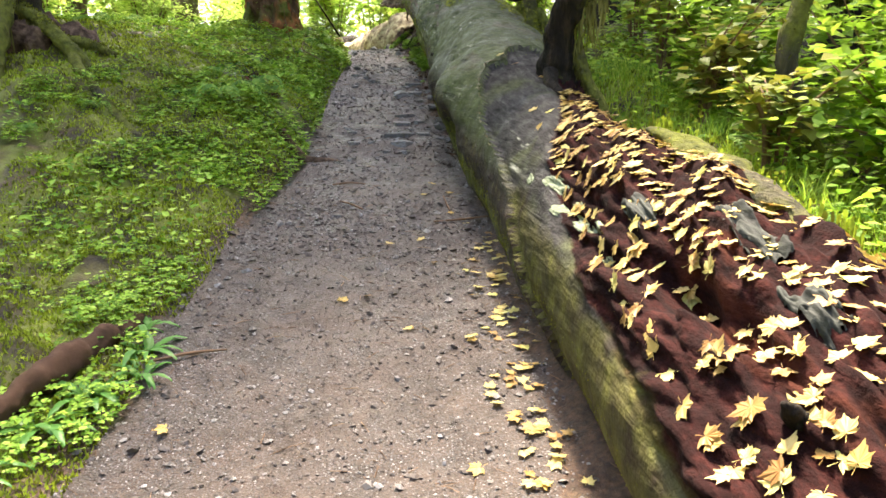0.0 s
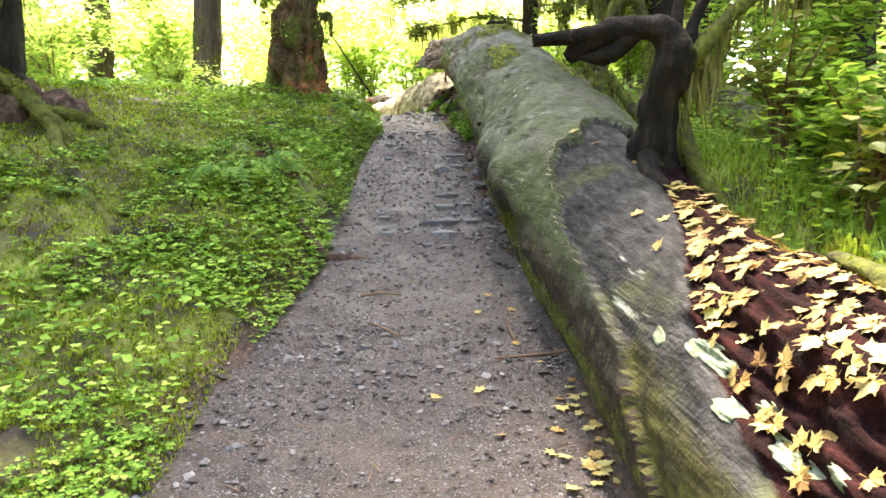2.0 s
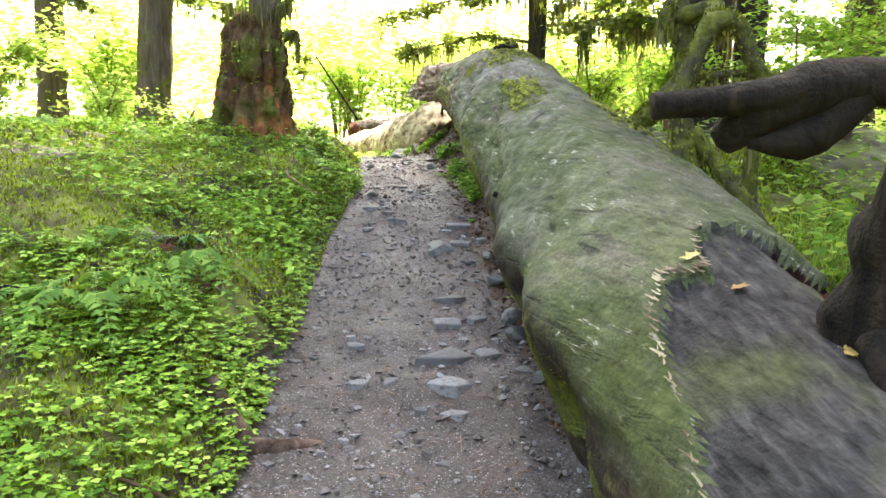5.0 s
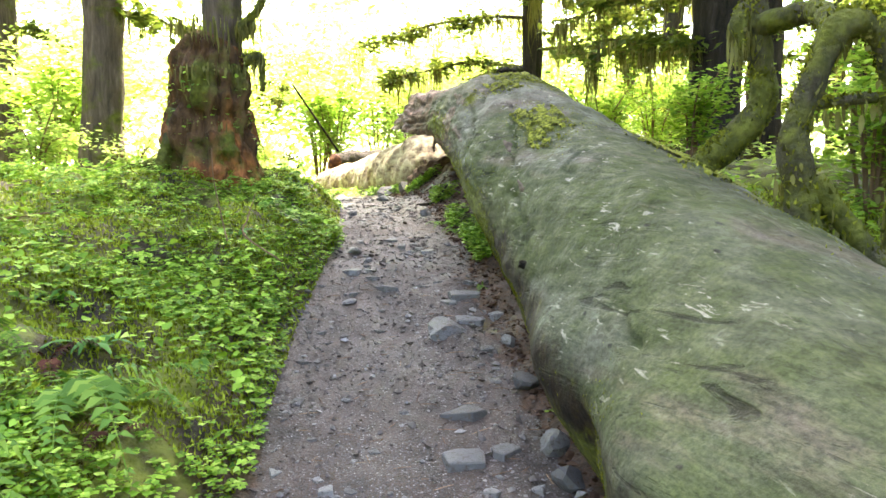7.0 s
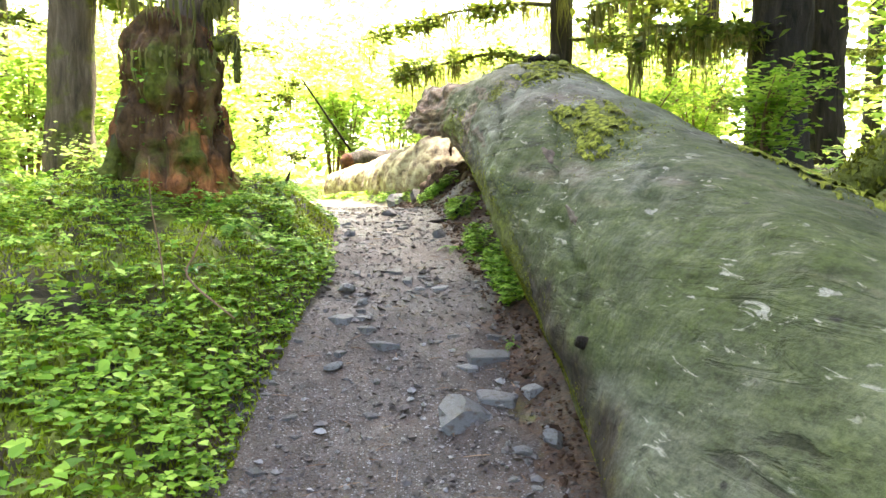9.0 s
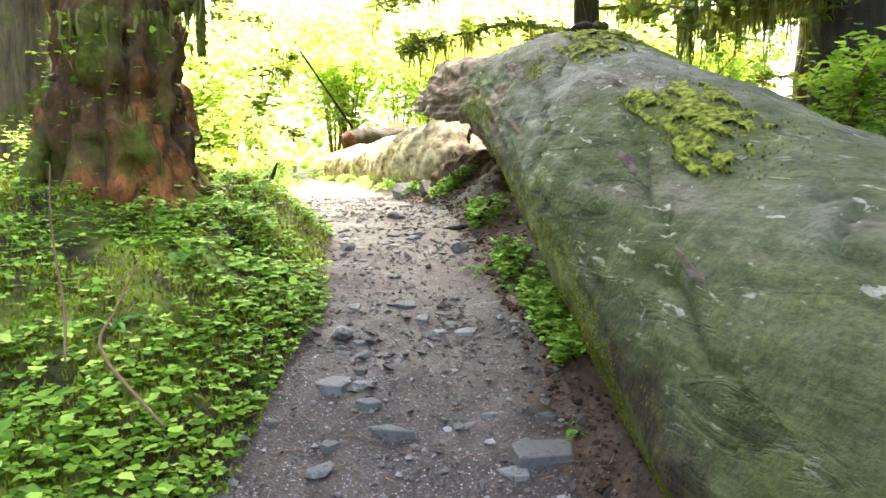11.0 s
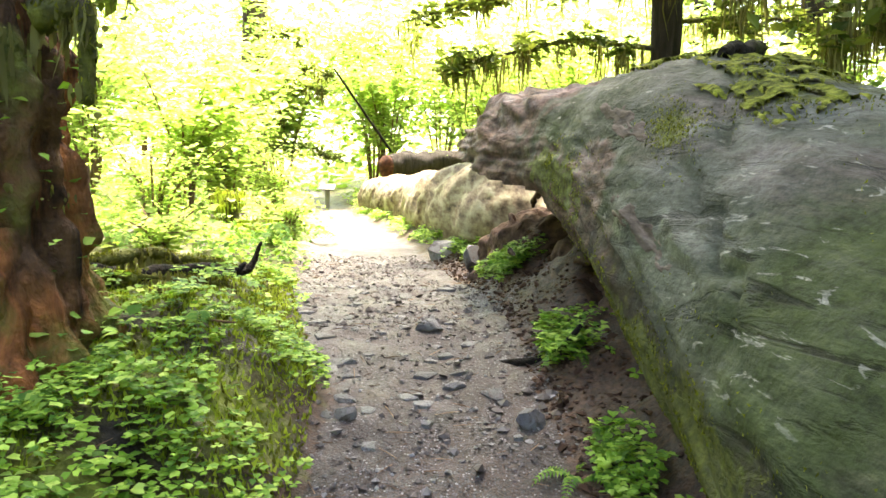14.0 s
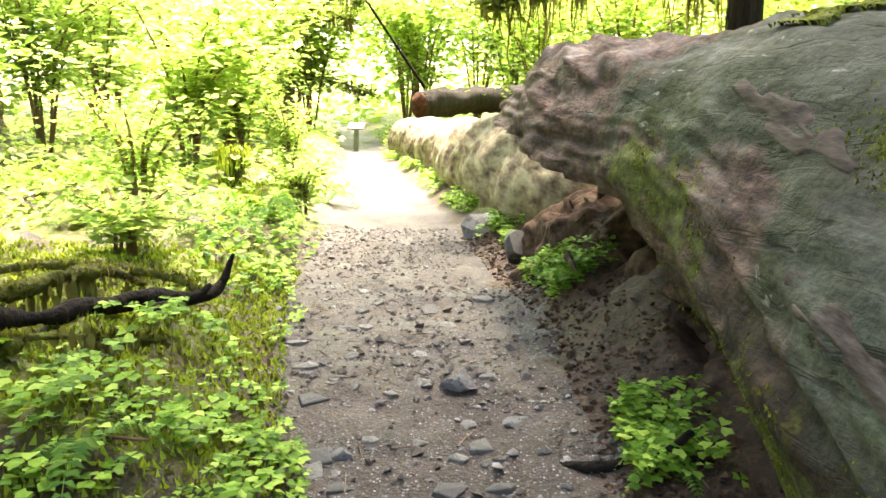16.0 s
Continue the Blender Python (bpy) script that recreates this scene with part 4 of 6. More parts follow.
M_LICHEN = plain_material("pale lichen crust", [(0.3, (0.09, 0.11, 0.06)), (0.5, (0.19, 0.22, 0.14)), (0.75, (0.32, 0.35, 0.25))], 40.0, 0.9, 0.15, 0.6)
M_PLANK = plain_material("grey weathered sliver", [(0.3, (0.008, 0.009, 0.008)), (0.55, (0.034, 0.038, 0.032)), (0.8, (0.10, 0.105, 0.09))], 22.0, 0.8, 0.25, 0.8, (1, 0.15, 1))
_log = bpy.data.objects["fallen_log"]
for k, (y, deg, ly, ld) in enumerate(((4.22, 52, 0.10, 5), (4.02, 60, 0.05, 3), (3.80, 55, 0.10, 4), (3.95, 51, 0.05, 3), (3.62, 50, 0.06, 3), (4.45, 62, 0.04, 3), (3.45, 56, 0.05, 2.5))):
    log_patch("lichen", y, deg, ly, ld, 0.006, M_LICHEN, _log, "pale green-white lichen patch", 200 + k)
for k, (y, deg, ly, ld) in enumerate(((3.45, 32, 0.13, 5), (3.10, 8, 0.20, 6), (2.62, 14, 0.16, 5))):
    log_patch("sliver", y, deg, ly, ld, 0.022, M_PLANK, _log, "grey weathered sliver of wood", 230 + k)
for k, (y, deg, ly, ld) in enumerate(((11.75, 48, 0.30, 4.0), (11.2, 66, 0.25, 3), (10.0, 44, 0.16, 2.5), (9.3, 52, 0.14, 2))):
    log_patch("bare_scar", y, deg, ly, ld, 0.004, M_SCAR, _log, "pinkish brown scar of bare wood", 260 + k)
for k, (y, deg, ly, ld) in enumerate(((11.3, 18, 0.30, 12), (10.05, 20, 0.34, 12), (9.75, 27, 0.18, 8), (11.75, 8, 0.3, 14), (12.1, 24, 0.16, 7), (9.0, -16, 0.5, 9))):
    log_patch("moss_cushion", y, deg, ly, ld, 0.016, M_LOGCUSHION, _log, "yellow-green moss cushion", 290 + k, 1.7)


# ---- trees ----
# crowns of the standing trunks, above the view; spread and density set to shade the trail
def crown_leaves(x, y, z0, z1, radius, n, size):
    t = rng.uniform(0, 1, n)
    r = radius * np.sqrt(rng.uniform(0.02, 1, n)) * (1 - 0.65 * t)
    a = rng.uniform(0, 6.28, n)
    c = np.stack([x + r * np.cos(a), y + r * np.sin(a), z0 + (z1 - z0) * t - 0.12 * r], -1)
    keep = fbm(c * 0.55, 2, 5) > -0.25
    return leaf_cloud(c[keep], size, 0.7)


def bough(x, y, z, yaw, length, parent, material, sag=0.25, moss=160, sprays=60, r=0.035, drop=0.35):
    dx, dy = math.cos(yaw), math.sin(yaw)
    pts = [(x + dx * length * t + rng.normal(0, 0.05) * t, y + dy * length * t + rng.normal(0, 0.05) * t, z + length * (0.12 * t - sag * t * t) + rng.normal(0, 0.06) * t, r * (1 - 0.75 * t)) for t in (0, 0.2, 0.4, 0.6, 0.8, 1.0)]
    ob = limb("bough", pts, M_LIMB, parent, moss, drop, 16, 7, 0.2, int(abs(x * 10 + z * 7)))
    line = smooth_line(pts, 60)[:, :3]
    twigs, ends = [], []
    for k in range(int(length * 7)):
        q = line[rng.integers(8, 60)]
        a = yaw + rng.choice([-1, 1]) * rng.uniform(0.4, 1.2)
        ln = rng.uniform(0.15, 0.5)
        e = q + np.array([math.cos(a) * ln, math.sin(a) * ln, -rng.uniform(0.0, 0.6) * ln])
        twigs.append(tube([(*q, 0.007), (*((q + e) / 2 + [0, 0, 0.02]), 0.005), (*e, 0.003)], 5, 4, 0.0))
        ends += [q + (e - q) * s for s in np.linspace(0.3, 1, 5)]
    if twigs:
        part_np("twigs", *merge(twigs), M_LIMB, ob)["kind"] = "stuff"
        part_np("hanging_moss", *hanging_moss(np.array(ends), moss, drop * 0.6), M_HANG, ob, "olive hanging moss", smooth=False)["kind"] = "stuff"
    if sprays and len(ends):
        c = np.array(ends)[rng.integers(0, len(ends), sprays * 10)] + rng.normal(0, 0.07, (sprays * 10, 3))
        part_np("needles", *leaf_cloud(c, 0.13, 0.5), material, ob, smooth=False)["kind"] = "stuff"


def tree(x, y, r, top=17.0, material=None, lean=(0.0, 0.0), boughs=(), crown=True, label="", flare=1.7, name="tree", crown_n=4200, crown_r=4.6, seed=0):
    z = float(height(x, y)) - 0.15
    root = tagged(new(name), label or "tall conifer trunk with mossy boughs in the forest", "tree", "forest trees")
    line = [(x, y, z, r * flare), (x + lean[0] * 0.04, y + lean[1] * 0.04, z + 0.35, r * 1.25), (x + lean[0] * 0.12, y + lean[1] * 0.12, z + 1.2, r * 1.05), (x + lean[0] * 0.5, y + lean[1] * 0.5, z + top * 0.4, r * 0.85), (x + lean[0], y + lean[1], z + top, r * 0.4)]
    part_np("trunk", *tube(line, 60, 22, 0.12, seed + 3, 4.0, 9), material or M_TRUNK, root)
    for (bz, yaw, ln, moss) in boughs:
        f = bz / top
        bough(x + lean[0] * f, y + lean[1] * f, z + bz, yaw, ln, root, M_NEEDLE, moss=moss, sprays=int(ln * 22))
    if crown:
        part_np("crown", *crown_leaves(x + lean[0] * 0.7, y + lean[1] * 0.7, z + top * 0.5, z + top, crown_r, crown_n, 0.42), M_NEEDLE, root, smooth=False)["kind"] = "stuff"
    return root


def build_stump_tree():
    """The old hollow stump with a younger trunk grown on it."""
    root = tagged(new("stump_tree"), "reddish rotting old stump with a younger conifer growing from it", "tree")
    x, y = -1.30, 11.25
    part_np("stump", *tube([(x, y, 1.45, 0.42), (x, y, 1.85, 0.33), (x - 0.01, y, 2.15, 0.275), (x - 0.01, y, 2.5, 0.255), (x, y, 2.72, 0.24), (x + 0.02, y, 2.86, 0.20), (x + 0.04, y, 2.95, 0.14), (x + 0.05, y, 2.98, 0.06)], 110, 72, 0.26, 8, 6.0, 15), M_TRUNK_RED, root, "red-brown crumbling stump")
    part_np("trunk", *tube([(x + 0.06, y + 0.08, 2.4, 0.15), (x + 0.09, y + 0.08, 3.2, 0.135), (x + 0.12, y + 0.1, 4.5, 0.13), (x + 0.3, y + 0.2, 9, 0.13), (x + 0.4, y + 0.3, 16, 0.05)], 60, 20, 0.12, 12, 5.0, 9), M_TRUNK, root)
    for (a, b, d) in (((x + 0.28, y - 0.05, 2.78, 0.05), (x + 0.40, y - 0.05, 2.80, 0.025), (x + 0.41, y - 0.05, 2.55, 0.02)), ((x + 0.22, y, 3.02, 0.04), (x + 0.40, y, 3.22, 0.03), (x + 0.50, y, 3.65, 0.025)), ((x - 0.22, y - 0.18, 2.4, 0.05), (x - 0.28, y - 0.22, 2.1, 0.05), (x - 0.38, y - 0.3, 1.8, 0.06))):
        limb("branch", [a, b, d], M_LIMB, root, 150, 0.12, seed=5)
    for k in range(6):
        ang = k * 1.05 + 0.3
        c, s = math.cos(ang), math.sin(ang)
        limb("root", [(x + 0.24 * c, y + 0.24 * s, 2.2, 0.07), (x + 0.30 * c, y + 0.30 * s, 1.98, 0.075), (x + 0.42 * c, y + 0.42 * s, 1.80, 0.06), (x + 0.65 * c, y + 0.65 * s, 1.55, 0.04)], M_TRUNK_RED, root, seed=20 + k, rough=0.3)
    pts = np.array([(x + 0.29 * math.cos(a) * k, y + 0.29 * math.sin(a) * k, z) for a in np.linspace(0, 6.2, 30) for z, k in ((3.05, 0.8), (2.7, 1.0), (2.3, 1.05))])
    part_np("hanging_moss", *hanging_moss(pts, 600, 0.13), M_HANG, root, "olive hanging moss", smooth=False)["kind"] = "stuff"
    c = np.array([(x + 0.34 * math.cos(a), y + 0.34 * math.sin(a), rng.uniform(1.9, 2.7)) for a in rng.uniform(2.8, 6.6, 160)])
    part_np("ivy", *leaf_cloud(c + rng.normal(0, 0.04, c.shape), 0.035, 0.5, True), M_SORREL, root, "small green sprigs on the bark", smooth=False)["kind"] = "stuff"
    part_np("crown", *crown_leaves(x + 0.3, y + 0.2, 9, 17, 4.4, 3600, 0.42), M_NEEDLE, root, smooth=False)["kind"] = "stuff"


build_stump_tree()
tree(-3.25, 13.9, 0.19, boughs=((2.2, 0.4, 0.9, 120), (3.6, 2.6, 1.4, 200), (4.4, -0.6, 1.6, 220), (5.2, 1.8, 1.5, 200)), lean=(0.5, 0), label="brown conifer trunk with loose mossy branches behind the bank", seed=1)
tree(-8.0, 21.0, 0.28, boughs=((4.5, 0.2, 2.0, 240), (5.5, 2.8, 2.0, 240), (6.6, -1.0, 2.0, 240), (3.4, -0.4, 1.5, 160)), seed=2)
tree(2.25, 17.6, 0.15, material=M_TRUNK_DARK, boughs=((1.9, 3.3, 2.6, 420), (2.7, 2.9, 3.0, 520), (3.4, 3.6, 2.8, 520), (4.2, 3.0, 3.0, 480), (2.2, -0.3, 1.8, 260), (3.1, 0.3, 2.2, 360), (4.0, -0.5, 2.2, 320), (3.0, -1.7, 1.8, 300)), label="dark slim conifer with drooping mossy boughs", seed=3)
tree(3.9, 14.2, 0.26, material=M_TRUNK_DARK, boughs=((1.6, 3.4, 1.8, 360), (2.3, 2.7, 2.0, 460), (3.0, 3.9, 2.0, 460), (2.7, -1.4, 2.0, 360), (3.8, 3.0, 2.2, 460)), label="dark thick conifer trunk hung with moss", seed=4)
tree(5.6, 16.5, 0.22, material=M_TRUNK_DARK, boughs=((2.0, 3.2, 2.2, 460), (2.9, 2.6, 2.4, 520), (3.8, 3.7, 2.4, 520), (4.6, 2.9, 2.2, 420)), seed=5)
for k, (tx, ty, tr) in enumerate(((5.0, 8.6, 0.20), (5.4, 7.0, 0.17), (6.4, 11.0, 0.24), (7.8, 15.5, 0.25), (6.0, 5.2, 0.16), (9.5, 20.0, 0.3), (-10.5, 16.0, 0.28), (-6.8, 12.0, 0.2), (-5.2, 27.0, 0.3), (-12.5, 26.0, 0.3), (8.0, 27.0, 0.3), (12.5, 14.0, 0.3), (-9.0, 9.5, 0.24), (7.2, 8.0, 0.2), (6.2, 19.5, 0.22))):
    side = 3.1 if tx > 0 else 0.0
    bs = [(bz, side + rng.uniform(-1.0, 1.0), rng.uniform(1.2, 2.3), 260) for bz in (rng.uniform(1.4, 2.2), rng.uniform(2.3, 3.1), rng.uniform(3.1, 4.0), rng.uniform(4.0, 5.2))]
    tree(tx, ty, tr, material=(M_TRUNK_DARK if tx > 0 else M_TRUNK), boughs=bs, seed=10 + k, lean=(rng.uniform(-0.6, 0.6), 0), crown_n=500 if tx > 0 and ty < 13 else 800, crown_r=4.6 if tx > 0 and ty < 13 else 3.6)


# ---- shrubs ----
def shrub(x, y, h, w, n, leaf, material, label, stems=7, name="shrub", low=0.15, broad=False):
    z = float(height(x, y))
    root = tagged(new(name), label, "shrub", "understory shrubs")
    tips = []
    for k in range(stems):
        a, s = rng.uniform(0, 6.28), rng.uniform(0.3, 1.0)
        e = np.array([x + w * s * math.cos(a), y + w * s * math.sin(a), z + h * rng.uniform(0.6, 1.0)])
        m = np.array([x + w * s * 0.3 * math.cos(a), y + w * s * 0.3 * math.sin(a), z + h * 0.5])
        line = [(x + 0.05 * math.cos(a), y + 0.05 * math.sin(a), z - 0.05, 0.010 + 0.004 * h), (*m, 0.008 + 0.002 * h), (*e, 0.004)]
        part_np("stem", *tube(line, 10, 5, 0.1, k), M_TWIG, root)
        pts = smooth_line(line, 24)[:, :3]
        for q in pts[6:]:
            tips.append(q)
            for _ in range(2):
                tips.append(q + rng.normal(0, 1, 3) * np.array([0.16, 0.16, 0.07]) * w)
    tips = np.array(tips)
    c = tips[rng.integers(0, len(tips), n)] + rng.normal(0, 1, (n, 3)) * np.array([0.12, 0.12, 0.05]) * w
    c = c[c[:, 2] > z + low * h]
    part_np("leaves", *leaf_cloud(c, leaf, 0.38, broad), material, root, smooth=False)["kind"] = "stuff"
    return root


BRIGHT = "bright yellow-green vine maple shrub in the sunlit clearing"
for (sx, sy, sh, sw, n) in ((-3.1, 19.0, 1.2, 0.8, 900), (-3.0, 17.2, 1.6, 1.0, 1300), (-4.4, 15.4, 1.8, 1.1, 1400), (-3.6, 19.8, 2.4, 1.2, 1700), (-5.4, 18.6, 2.4, 1.3, 1700), (-6.6, 16.0, 2.2, 1.2, 1500), (-4.2, 23.0, 3.2, 1.5, 2000), (-6.6, 22.0, 3.2, 1.6, 2000), (-4.6, 27.5, 4.2, 2.0, 2400),
                            (-2.2, 29.5, 4.4, 2.1, 2600), (0.2, 29.0, 4.2, 2.0, 2400), (2.4, 26.5, 4.0, 2.0, 2200), (0.6, 23.0, 3.2, 1.5, 1900), (1.6, 20.5, 2.8, 1.3, 1700), (3.6, 21.5, 3.0, 1.5, 1700), (-8.6, 26.0, 4.0, 2.0, 2200), (-8.5, 18.5, 2.6, 1.4, 1500), (-11.0, 21.0, 3.0, 1.8, 1700), (-6.0, 31.0, 5.0, 2.4, 2600), (-0.9, 33.0, 6.0, 2.8, 3000), (4.0, 31.0, 5.0, 2.4, 2600), (-3.2, 34.0, 7.0, 3.0, 3200), (1.8, 35.5, 7.0, 3.0, 3200), (-10.0, 32.0, 6.0, 2.8, 2600), (7.0, 25.0, 3.6, 1.8, 1900), (-7.4, 13.6, 1.8, 1.0, 1100), (-5.2, 12.8, 1.3, 0.9, 900)):
    shrub(sx, sy, sh * 1.1, sw * 1.1, int(n * 1.6), 0.13 if sy < 24 else 0.20, M_BUSH, BRIGHT, 9)
for (sx, sy, sh, sw, n) in ((-2.3, 14.8, 0.8, 0.6, 700), (-1.75, 13.6, 0.32, 0.42, 420), (-3.2, 12.4, 0.7, 0.6, 700), (-1.9, 16.9, 0.8, 0.5, 700), (-2.6, 13.2, 0.6, 0.5, 500), (-4.3, 11.4, 0.8, 0.7, 800), (-1.45, 15.6, 0.5, 0.4, 480)):
    shrub(sx, sy, sh, sw, int(n * 2.0), 0.045, M_BUSH, "low leafy green shrub on the forest floor", 8, broad=True)
DARKER = "shaded green leafy shrub behind the log"
for (sx, sy, sh, sw, n) in ((2.6, 3.4, 0.8, 0.6, 700), (3.0, 4.2, 1.0, 0.7, 900), (3.4, 5.4, 1.3, 0.8, 1100), (2.75, 6.2, 0.9, 0.6, 800), (3.9, 4.0, 1.4, 0.9, 1000), (4.4, 6.4, 1.8, 1.0, 1300), (3.0, 7.4, 1.1, 0.7, 900), (3.6, 8.4, 1.4, 0.8, 1000), (5.4, 8.0, 2.2, 1.2, 1400), (3.3, 10.2, 1.2, 0.8, 900), (4.4, 11.4, 1.6, 0.9, 1000), (3.0, 12.6, 1.0, 0.7, 800), (5.6, 13.5, 2.2, 1.2, 1300), (2.6, 14.6, 1.2, 0.7, 900), (6.6, 9.8, 2.4, 1.2, 1300), (3.2, 16.5, 1.4, 0.8, 1000), (5.8, 4.6, 2.4, 1.2, 1200), (7.6, 12.4, 2.6, 1.3, 1300), (4.6, 18.6, 2.2, 1.1, 1400), (6.8, 6.4, 2.8, 1.4, 1300)):
    shrub(sx, sy, sh, sw, int(n * 1.3), 0.09, M_BUSH_DARK, DARKER, 8, broad=sy < 9)
for (sx, sy, sh, sw, n) in ((2.35, 5.6, 0.75, 0.5, 300), (2.55, 6.9, 0.9, 0.5, 320), (2.3, 4.5, 0.55, 0.4, 200)):
    shrub(sx, sy, sh, sw, n, 0.09, M_YELLOW, "shrub with yellowing autumn leaves behind the log", 6, broad=True)


def build_far_woods():
    """The distant forest wall round the place, with unseen trees added to block side light."""
    root = tagged(new("far_woods"), "distant dense conifer and maple forest around the clearing, with added unseen trees", "woods", kind="stuff")
    tr, lf = [], []
    # from k = 80 on: denser trees out of view, added to cut the side light
    for k in range(170):
        a = rng.uniform(0.25, 2 * math.pi - 0.5) if k < 80 else rng.uniform(1.0, 2 * math.pi - 1.0)
        d = rng.uniform(40, 62) if k < 80 else rng.uniform(30, 50)
        x, y = d * math.sin(a), 8 + d * math.cos(a)
        z = float(height(x, y, False))
        tr.append(tube([(x, y, z - 0.5, 0.5), (x, y, z + 8, 0.35), (x, y, z + 24, 0.08)], 6, 7, 0.05, k))
        n = 420 if k < 80 else 1100
        t = rng.uniform(0, 1, n)
        r = 3.6 * (1 - 0.75 * t) * np.sqrt(rng.uniform(0, 1, n))
        an = rng.uniform(0, 6.28, n)
        lf.append(np.stack([x + r * np.cos(an), y + r * np.sin(an), z + 1.0 + 23 * t], -1))
    part_np("trunks", *merge(tr), M_TRUNK_DARK, root)["kind"] = "stuff"
    part_np("foliage", *leaf_cloud(np.vstack(lf), 1.0, 0.6), M_NEEDLE, root, smooth=False)["kind"] = "stuff"
    n = 84000
    a, d = np.where(rng.uniform(0, 1, n) < 0.75, rng.uniform(-1.0, 0.9, n), rng.uniform(-math.pi, math.pi, n)), rng.uniform(30, 54, n)
    c = np.stack([d * np.sin(a), 8 + d * np.cos(a), 1.5 + 17 * rng.uniform(0, 1, n) ** 1.25], -1)
    c = c[fbm(c * 0.28, 3, 44) > -0.35 + 0.024 * c[:, 2]]
    part_np("undergrowth", *leaf_cloud(c, 0.55, 0.5), M_BUSH, root, smooth=False)["kind"] = "stuff"


build_far_woods()


# ---- stones ----
def stone_mesh(seed, flat):
    bm = bmesh.new()
    bmesh.ops.create_icosphere(bm, subdivisions=2, radius=1.0)
    r = np.random.default_rng(seed)
    planes = [(Vector(r.normal(0, 1, 3)).normalized(), r.uniform(0.42, 0.75)) for _ in range(12)]
    for v in bm.verts:
        for n, d in planes:
            over = v.co.dot(n) - d
            if over > 0:
                v.co -= n * over
        v.co *= 1 + 0.05 * noise.noise(v.co * 3 + Vector((seed, 0, 0)))
        v.co.z *= flat
    me = bpy.data.meshes.new("stone")
    bm.to_mesh(me)
    bm.free()
    me.materials.append(M_STONE)
    return me


def slab_mesh(seed):
    """An angular slab: an uneven polygon with chipped, bevelled edges."""
    r = np.random.default_rng(seed)
    k = int(r.integers(4, 7))
    a = np.sort(np.linspace(0, 2 * math.pi, k, endpoint=False) + r.uniform(-0.35, 0.35, k))
    d = r.uniform(0.72, 1.08, k)
    bm = bmesh.new()
    low = [bm.verts.new((math.cos(t) * s * 1.06, math.sin(t) * s * 1.06, -0.6)) for t, s in zip(a, d)]
    top = [bm.verts.new((math.cos(t) * s * 0.92, math.sin(t) * s * 0.92, 0.36 + r.uniform(-0.14, 0.10))) for t, s in zip(a, d)]
    peak = bm.verts.new((r.uniform(-0.2, 0.2), r.uniform(-0.2, 0.2), 0.42 + r.uniform(-0.05, 0.1)))
    bm.faces.new(low[::-1])
    for i in range(k):
        j = (i + 1) % k
        bm.faces.new((low[i], low[j], top[j], top[i]))
        bm.faces.new((top[i], top[j], peak))
    bmesh.ops.bevel(bm, geom=[e for e in bm.edges if e.calc_length() > 0.2 and peak not in e.verts], offset=0.05, segments=1, affect="EDGES")
    me = bpy.data.meshes.new("stone")
    bm.to_mesh(me)
    bm.free()
    me.materials.append(M_STONE)
    return me


STONES = [stone_mesh(40 + k, 0.75) for k in range(8)] + [slab_mesh(60 + k) for k in range(6)]
N_STONE = [0]


def stone(x, y, sx, sy, sz, yaw=0.0, sink=0.45, label="grey angular stone set in the dirt trail", tilt=0.0, flat=False, z=None):
    k = N_STONE[0]
    N_STONE[0] += 1
    ob = new("stone", STONES[8 + k % 6 if flat else k % 8])
    h = float(height(x, y)) if z is None else z
    ob.matrix_basis = pose(x, y, h + sz * (0.5 - sink), tilt, tilt * 0.5, yaw) @ Matrix.Diagonal((sx, sy, sz, 1))
    return tagged(ob, label, "stone", "trail stones")


SLAB = "flat grey stone slab in the trail"
for (x, y, sx, sy, sz, yaw) in ((0.42, 7.73, 0.17, 0.11, 0.10, 10), (0.62, 7.78, 0.09, 0.08, 0.08, 40), (0.42, 7.48, 0.14, 0.12, 0.08, -20), (0.45, 8.15, 0.13, 0.12, 0.08, 30), (0.58, 8.18, 0.08, 0.10, 0.07, 0), (0.44, 7.25, 0.09, 0.10, 0.05, 15),
                                (0.46, 8.5, 0.12, 0.09, 0.07, 5), (0.55, 9.80, 0.13, 0.11, 0.06, 20), (0.56, 9.50, 0.12, 0.10, 0.06, 0), (0.72, 9.55, 0.07, 0.06, 0.05, 50), (-0.15, 10.15, 0.10, 0.12, 0.06, 30), (0.06, 9.88, 0.12, 0.06, 0.06, -10)):
    stone(x, y, sx, sy, sz, yaw, 0.68, SLAB, rng.uniform(-4, 4), True)
stone(0.42, 9.35, 0.20, 0.17, 0.10, 35, 0.40, "large tilted triangular grey stone in the trail", 12)
stone(-0.16, 10.50, 0.06, 0.055, 0.065, 20, 0.35, "pale angular stone at the trail edge", 15)
stone(0.37, 11.50, 0.065, 0.055, 0.075, 10, 0.35, "black wet angular stone at the trail edge", 10)
stone(-0.24, 11.53, 0.05, 0.06, 0.055, 60, 0.35, "pale rounded stone at the trail edge", 5)
stone(-0.02, 12.40, 0.085, 0.05, 0.08, 5, 0.3, "flat brown stone with moss in the trail", 0)
ROUND = "rounded grey cobble against the log"
for (x, y, s) in ((0.75, 8.70, 0.09), (0.80, 8.22, 0.10), (0.80, 7.95, 0.09), (0.74, 9.15, 0.07), (0.86, 7.5, 0.07)):
    stone(x, y, s, s * 0.9, s * 0.9, s * 900, 0.3, ROUND)
